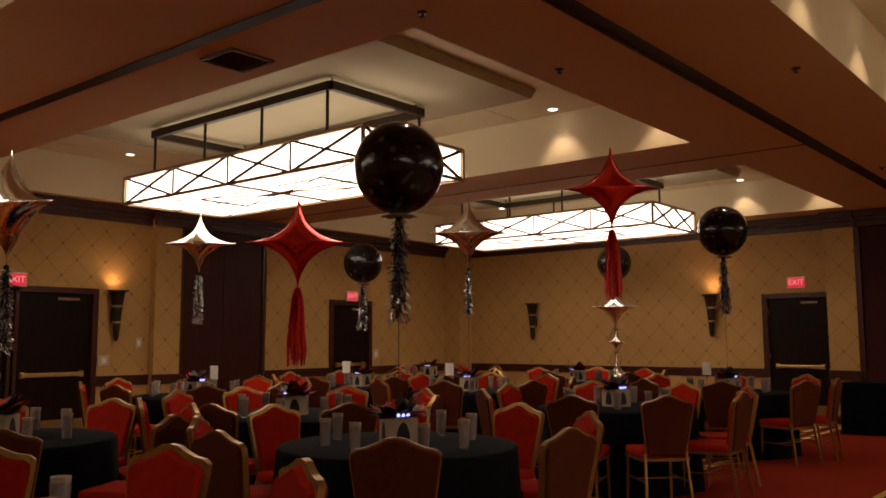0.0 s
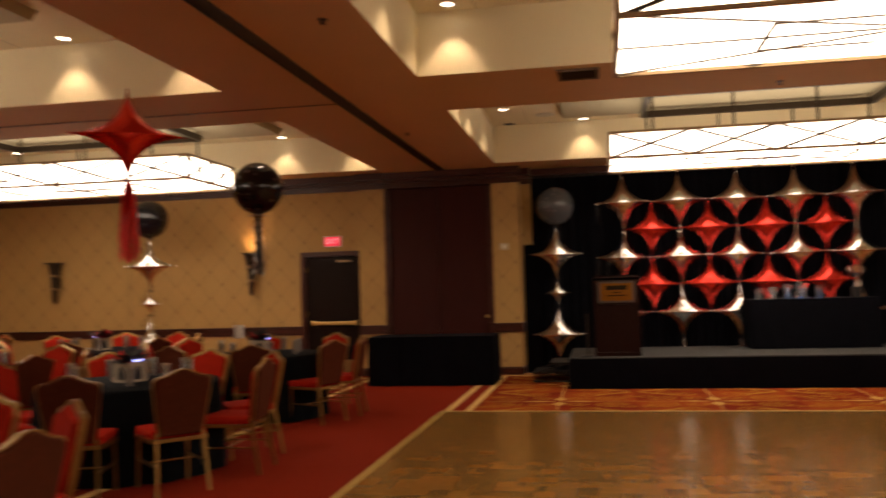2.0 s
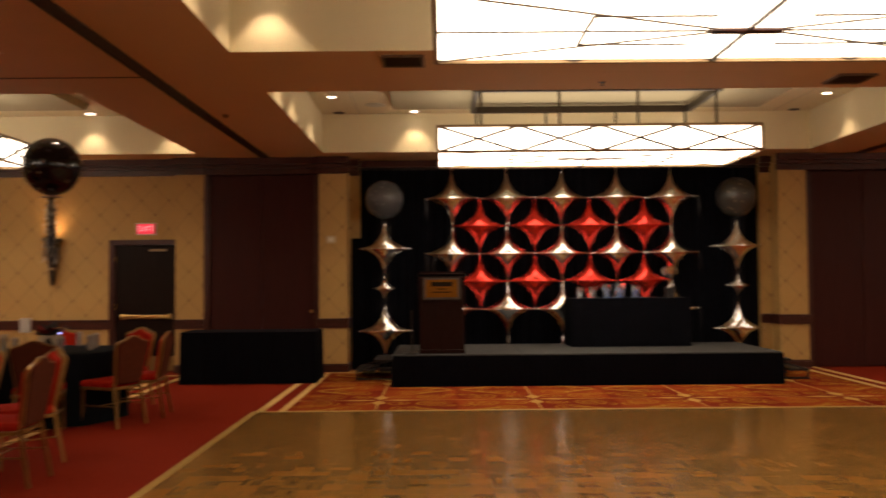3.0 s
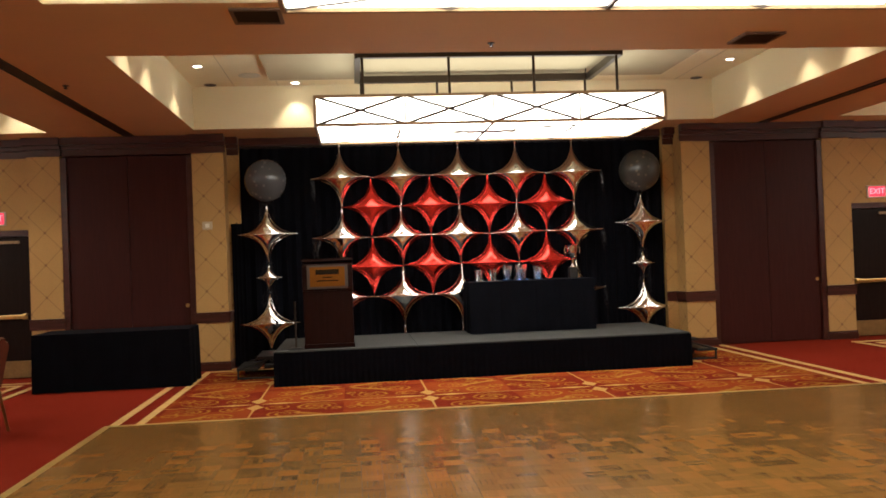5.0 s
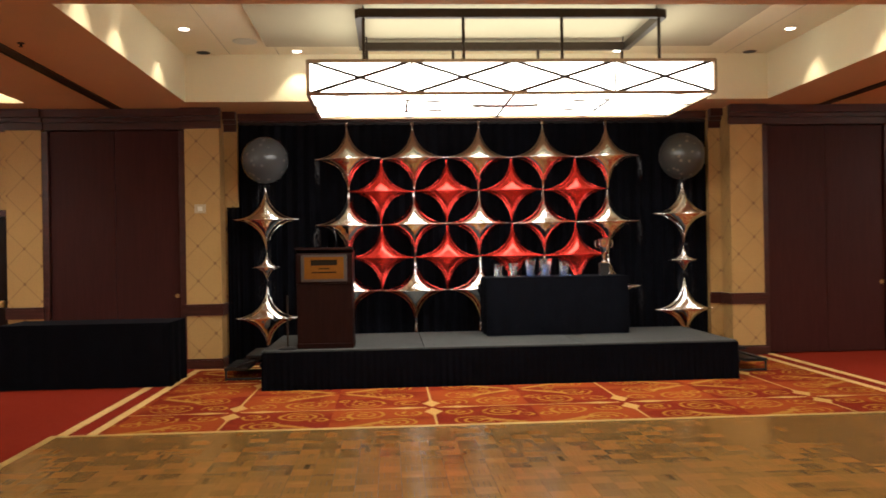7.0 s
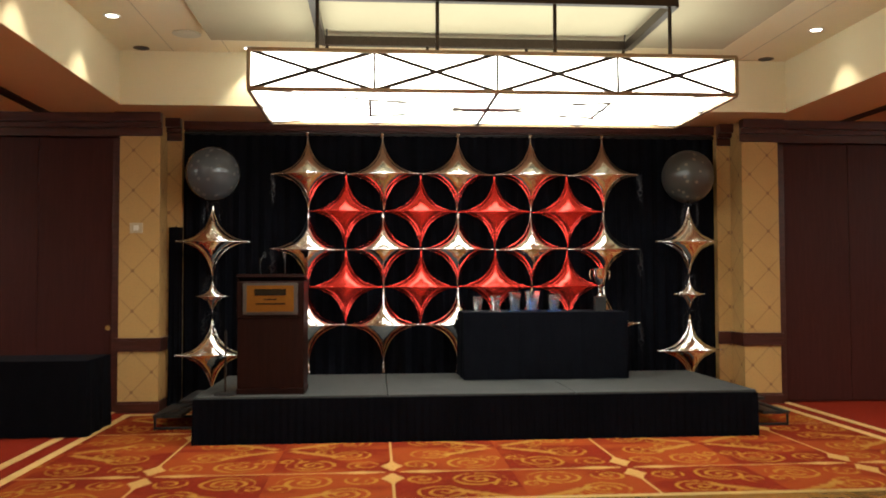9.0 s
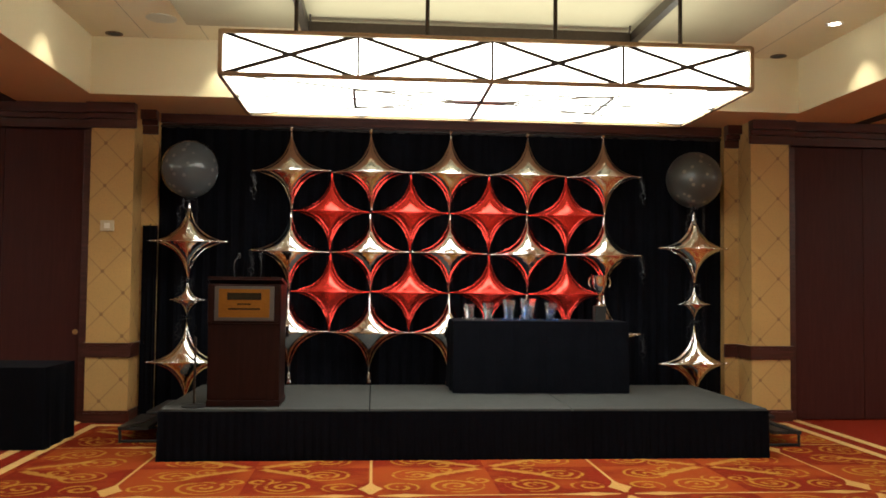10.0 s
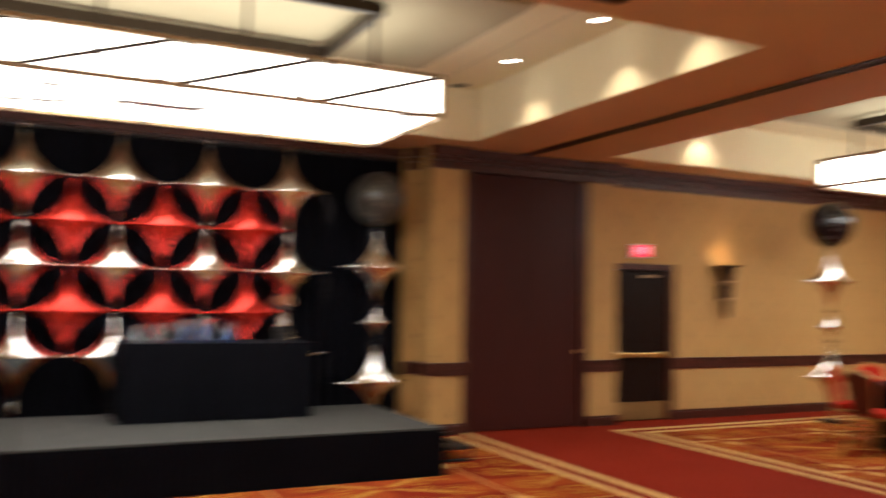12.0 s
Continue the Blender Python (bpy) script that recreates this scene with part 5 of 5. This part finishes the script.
def shag(bm, z1, length, r, n, seed):
    """Short cut slivers that stand out all round a tail, thicker towards its lower end."""
    r3 = random.Random(seed)
    for k in range(n):
        f = r3.random()
        a, rr = r3.uniform(0, 6.28), r * (0.45 + 0.5 * f) * r3.uniform(0.5, 1.0)
        c = Vector((rr * math.cos(a), rr * math.sin(a), z1 - length * (0.05 + 0.93 * f)))
        d = Vector((0.6 * math.cos(a) + r3.uniform(-0.5, 0.5), 0.6 * math.sin(a) + r3.uniform(-0.5, 0.5), r3.uniform(-1.3, 0.1))).normalized() * r3.uniform(0.025, 0.05)
        s = d.cross(Vector((r3.uniform(-1, 1), r3.uniform(-1, 1), r3.uniform(-1, 1)))).normalized() * r3.uniform(0.003, 0.007)
        v = [bm.verts.new(q) for q in (c + s, c - s, c + d - s * 0.6, c + d + s * 0.6)]
        bm.faces.new(v)
    return bm


def table_balloon(kind, x, y, z, turn, size=1.0, z_table=0.76):
    """A balloon with a fringe tail, floating on a ribbon tied to the centrepiece below."""
    if kind == "black":
        t = thing("round_balloon", pose(x, y, z, 0, 0, turn), "large black speckled latex balloon with silver fringe tail", "balloon", "balloons over the tables")
        R = 0.30 * size
        ob = new("balloon", round_balloon_mesh("balloon", R, M_LATEX))
        ob.parent = t
        lo, fr, tail, nm = -R * 1.06, M_FRINGE, 0.72, "silver and black fringe"
        bm = B()
        lathe(bm, [(0.012, lo + 0.02), (0.05, lo), (0.10, lo - 0.015), (0.105, lo - 0.02), (0.05, lo - 0.012), (0.012, lo - 0.02)], 42, wave=lambda a, i: 1 + (0.22 * math.sin(9 * a) if i in (2, 3) else 0))
        part("collar", bm, M_TULLE, t, "ruffled tan tulle collar")
        rad = 0.075
    else:
        col = "red" if kind == "red" else "silver"
        t = thing("star_balloon", pose(x, y, z, 0, 0, turn), f"{col} foil four-pointed star balloon with fringe tail", "balloon", "balloons over the tables")
        ob = new("star", STAR[col])
        ob.parent = t
        ob.matrix_basis = Matrix.Diagonal((0.82 * size, 0.9 * size, 0.70 * size, 1))
        lo = -0.322 * size
        fr, tail, nm, rad = (M_REDFRINGE, 0.72 / size, "red fringe", 0.085 / size) if kind == "red" else (M_FRINGE, 0.62 / size, "silver fringe", 0.05 / size)
    bm = B()
    if kind == "red":
        tassel(bm, lo, tail * size, rad * size, 110, int(abs(x) * 10))
        part("fringe", bm, fr, t, nm)
    else:
        shag(bm, lo, tail * size, rad * size, 420, int(abs(x) * 10))
        part("fringe", bm, fr, t, "shaggy silver fringe")
        bm = B()
        tassel(bm, lo, tail * size, rad * 0.6 * size, 40, int(abs(x) * 10))
        shag(bm, lo, tail * size, rad * size, 150, int(abs(x) * 10) + 5)
        part("dark_fringe", bm, M_RIBBON, t, "black fringe")
    bm = B()
    rod(bm, (0, 0, lo), (0, 0, z_table + 0.2 - z), 0.0022, 5)
    part("ribbon", bm, M_RIBBON, t, "thin dark ribbon")
    return t


# middle of each table, the angles at which its chairs stand, and its balloon
TABLES = [
    (-3.05, 4.45, (313, 358, 268, 43, 88, 133, 178, 223), ("black", 2.57, 0, 1.0)),
    (-3.42, 8.04, (228, 283, 318, 2, 40, 85, 130, 180), ("red", 2.95, 35, 1.32)),
    (-3.48, 11.10, (240, 290, 330, 10, 60, 110, 160, 205), ("black", 2.82, 0, 1.05)),
    (-5.27, 5.49, (245, 292, 340, 25, 70, 115, 160, 200), ("red", 2.32, 45, 1.30)),
    (-8.13, 9.18, (240, 285, 330, 15, 60, 105, 150, 195), ("black", 2.55, 0, 0.95)),
    (-6.20, 9.22, (250, 295, 340, 25, 70, 115, 160, 205), ("silver", 2.83, 38, 1.45)),
    (-8.30, 6.50, (240, 285, 330, 15, 60, 105, 150, 195), ("silver", 2.62, 45, 1.15)),
    (-5.40, 2.95, (250, 295, 340, 25, 70, 115, 160, 205), ("silver", 2.37, 10, 1.3)),
    (-6.40, 12.30, (240, 285, 330, 15, 60, 105, 150, 195), None),
    (-9.60, 12.40, (240, 285, 330, 15, 60, 105, 150, 195), None),
    (-2.35, 1.36, (75, 112, 148, 190, 235, 280, 325, 20), None),
    (11.9, 12.65, (170, 215, 260, 305, 350, 35, 80, 125), None),
]
rc = random.Random(21)
for n, (x, y, angles, ball) in enumerate(TABLES):
    copy_thing(TABLE, pose(x, y, 0))
    copy_thing(CLOTH, pose(x, y, 0, 0, 0, rc.uniform(0, 90)))
    copy_thing(CENTRE, pose(x, y, 0.757, 0, 0, rc.uniform(-50, 110)))
    for a in angles:
        r = 1.02 + rc.uniform(-0.04, 0.07)
        aa = radians(a + rc.uniform(-3, 3))
        copy_thing(CHAIR, pose(x + r * math.cos(aa), y + r * math.sin(aa), 0, 0, 0, math.degrees(aa) + 90 + rc.uniform(-7, 7)))
        g = radians(a + 14 + rc.uniform(-4, 4))
        q = 0.50 + rc.uniform(-0.04, 0.04)
        copy_thing(GLASS, pose(x + q * math.cos(g), y + q * math.sin(g), 0.757))
    g = rc.uniform(0, 6.28)
    if n in (2, 4, 5, 6, 7):
        table_card(pose(x + 0.26 * math.cos(g), y + 0.26 * math.sin(g), 0.757, 0, 0, rc.uniform(10, 50)))
    if ball:
        kind, z, turn, size = ball
        table_balloon(kind, x, y, z, turn, size)
for ob in (CHAIR, GLASS, CENTRE, CLOTH, TABLE):
    for o in (*ob.children_recursive, ob):
        bpy.data.objects.remove(o)

# ---- dance floor, panel by panel ----
t = thing("dance_floor", pose(0, 0, 0), "portable oak parquet dance floor with a brass-coloured edge", "dance floor", "", "structure")
bm = B()
e = 0.075
for x0, x1, y0, y1, ax in ((DX0 - e, DX0, DY0 - e, DY1 + e, 0), (DX1, DX1 + e, DY0 - e, DY1 + e, 0), (DX0, DX1, DY0 - e, DY0, 1), (DX0, DX1, DY1, DY1 + e, 1)):
    box(bm, x0, x1, y0, y1, 0.0, 0.022, 0.006)
part("edge_ramp", bm, mat("edge_brass", (0.46, 0.31, 0.09), 0.45, 0.3, var=0.15, scale=15), t, "dull brass-coloured edge strip")
verts, faces = [], []


def quad_block(x0, x1, y0, y1, z):
    k = len(verts)
    c = 0.0012
    for zz, g in ((z, c), (z - 0.004, 0.0)):
        verts.extend([(x0 + g, y0 + g, zz), (x1 - g, y0 + g, zz), (x1 - g, y1 - g, zz), (x0 + g, y1 - g, zz)])
    faces.append((k, k + 1, k + 2, k + 3))
    for i in range(4):
        j = (i + 1) % 4
        faces.append((k + 4 + i, k + 4 + j, k + j, k + i))


N, F = 6, 4
for i in range(N):
    for j in range(N):
        x0, y0, w_, h_ = PW * i / N, PH * j / N, PW / N, PH / N
        for k in range(F):
            if (i + j) % 2:
                quad_block(x0 + w_ * k / F + 0.0005, x0 + w_ * (k + 1) / F - 0.0005, y0 + 0.0006, y0 + h_ - 0.0006, 0.022)
            else:
                quad_block(x0 + 0.0006, x0 + w_ - 0.0006, y0 + h_ * k / F + 0.0005, y0 + h_ * (k + 1) / F - 0.0005, 0.022)
me = bpy.data.meshes.new("parquet_panel")
me.from_pydata(verts, [], faces)
me.materials.append(M_PARQUET)
for i in range(NX):
    for j in range(NY):
        ob = new("parquet_panel", me)
        ob.parent = t
        ob.matrix_basis = pose(DX0 + PW * i, DY0 + PH * j, 0)
bm = B()
box(bm, DX0, DX1, DY0, DY1, 0.009, 0.0165)
part("underlay", bm, M_BLACK, t, "dark underlay in the joints")
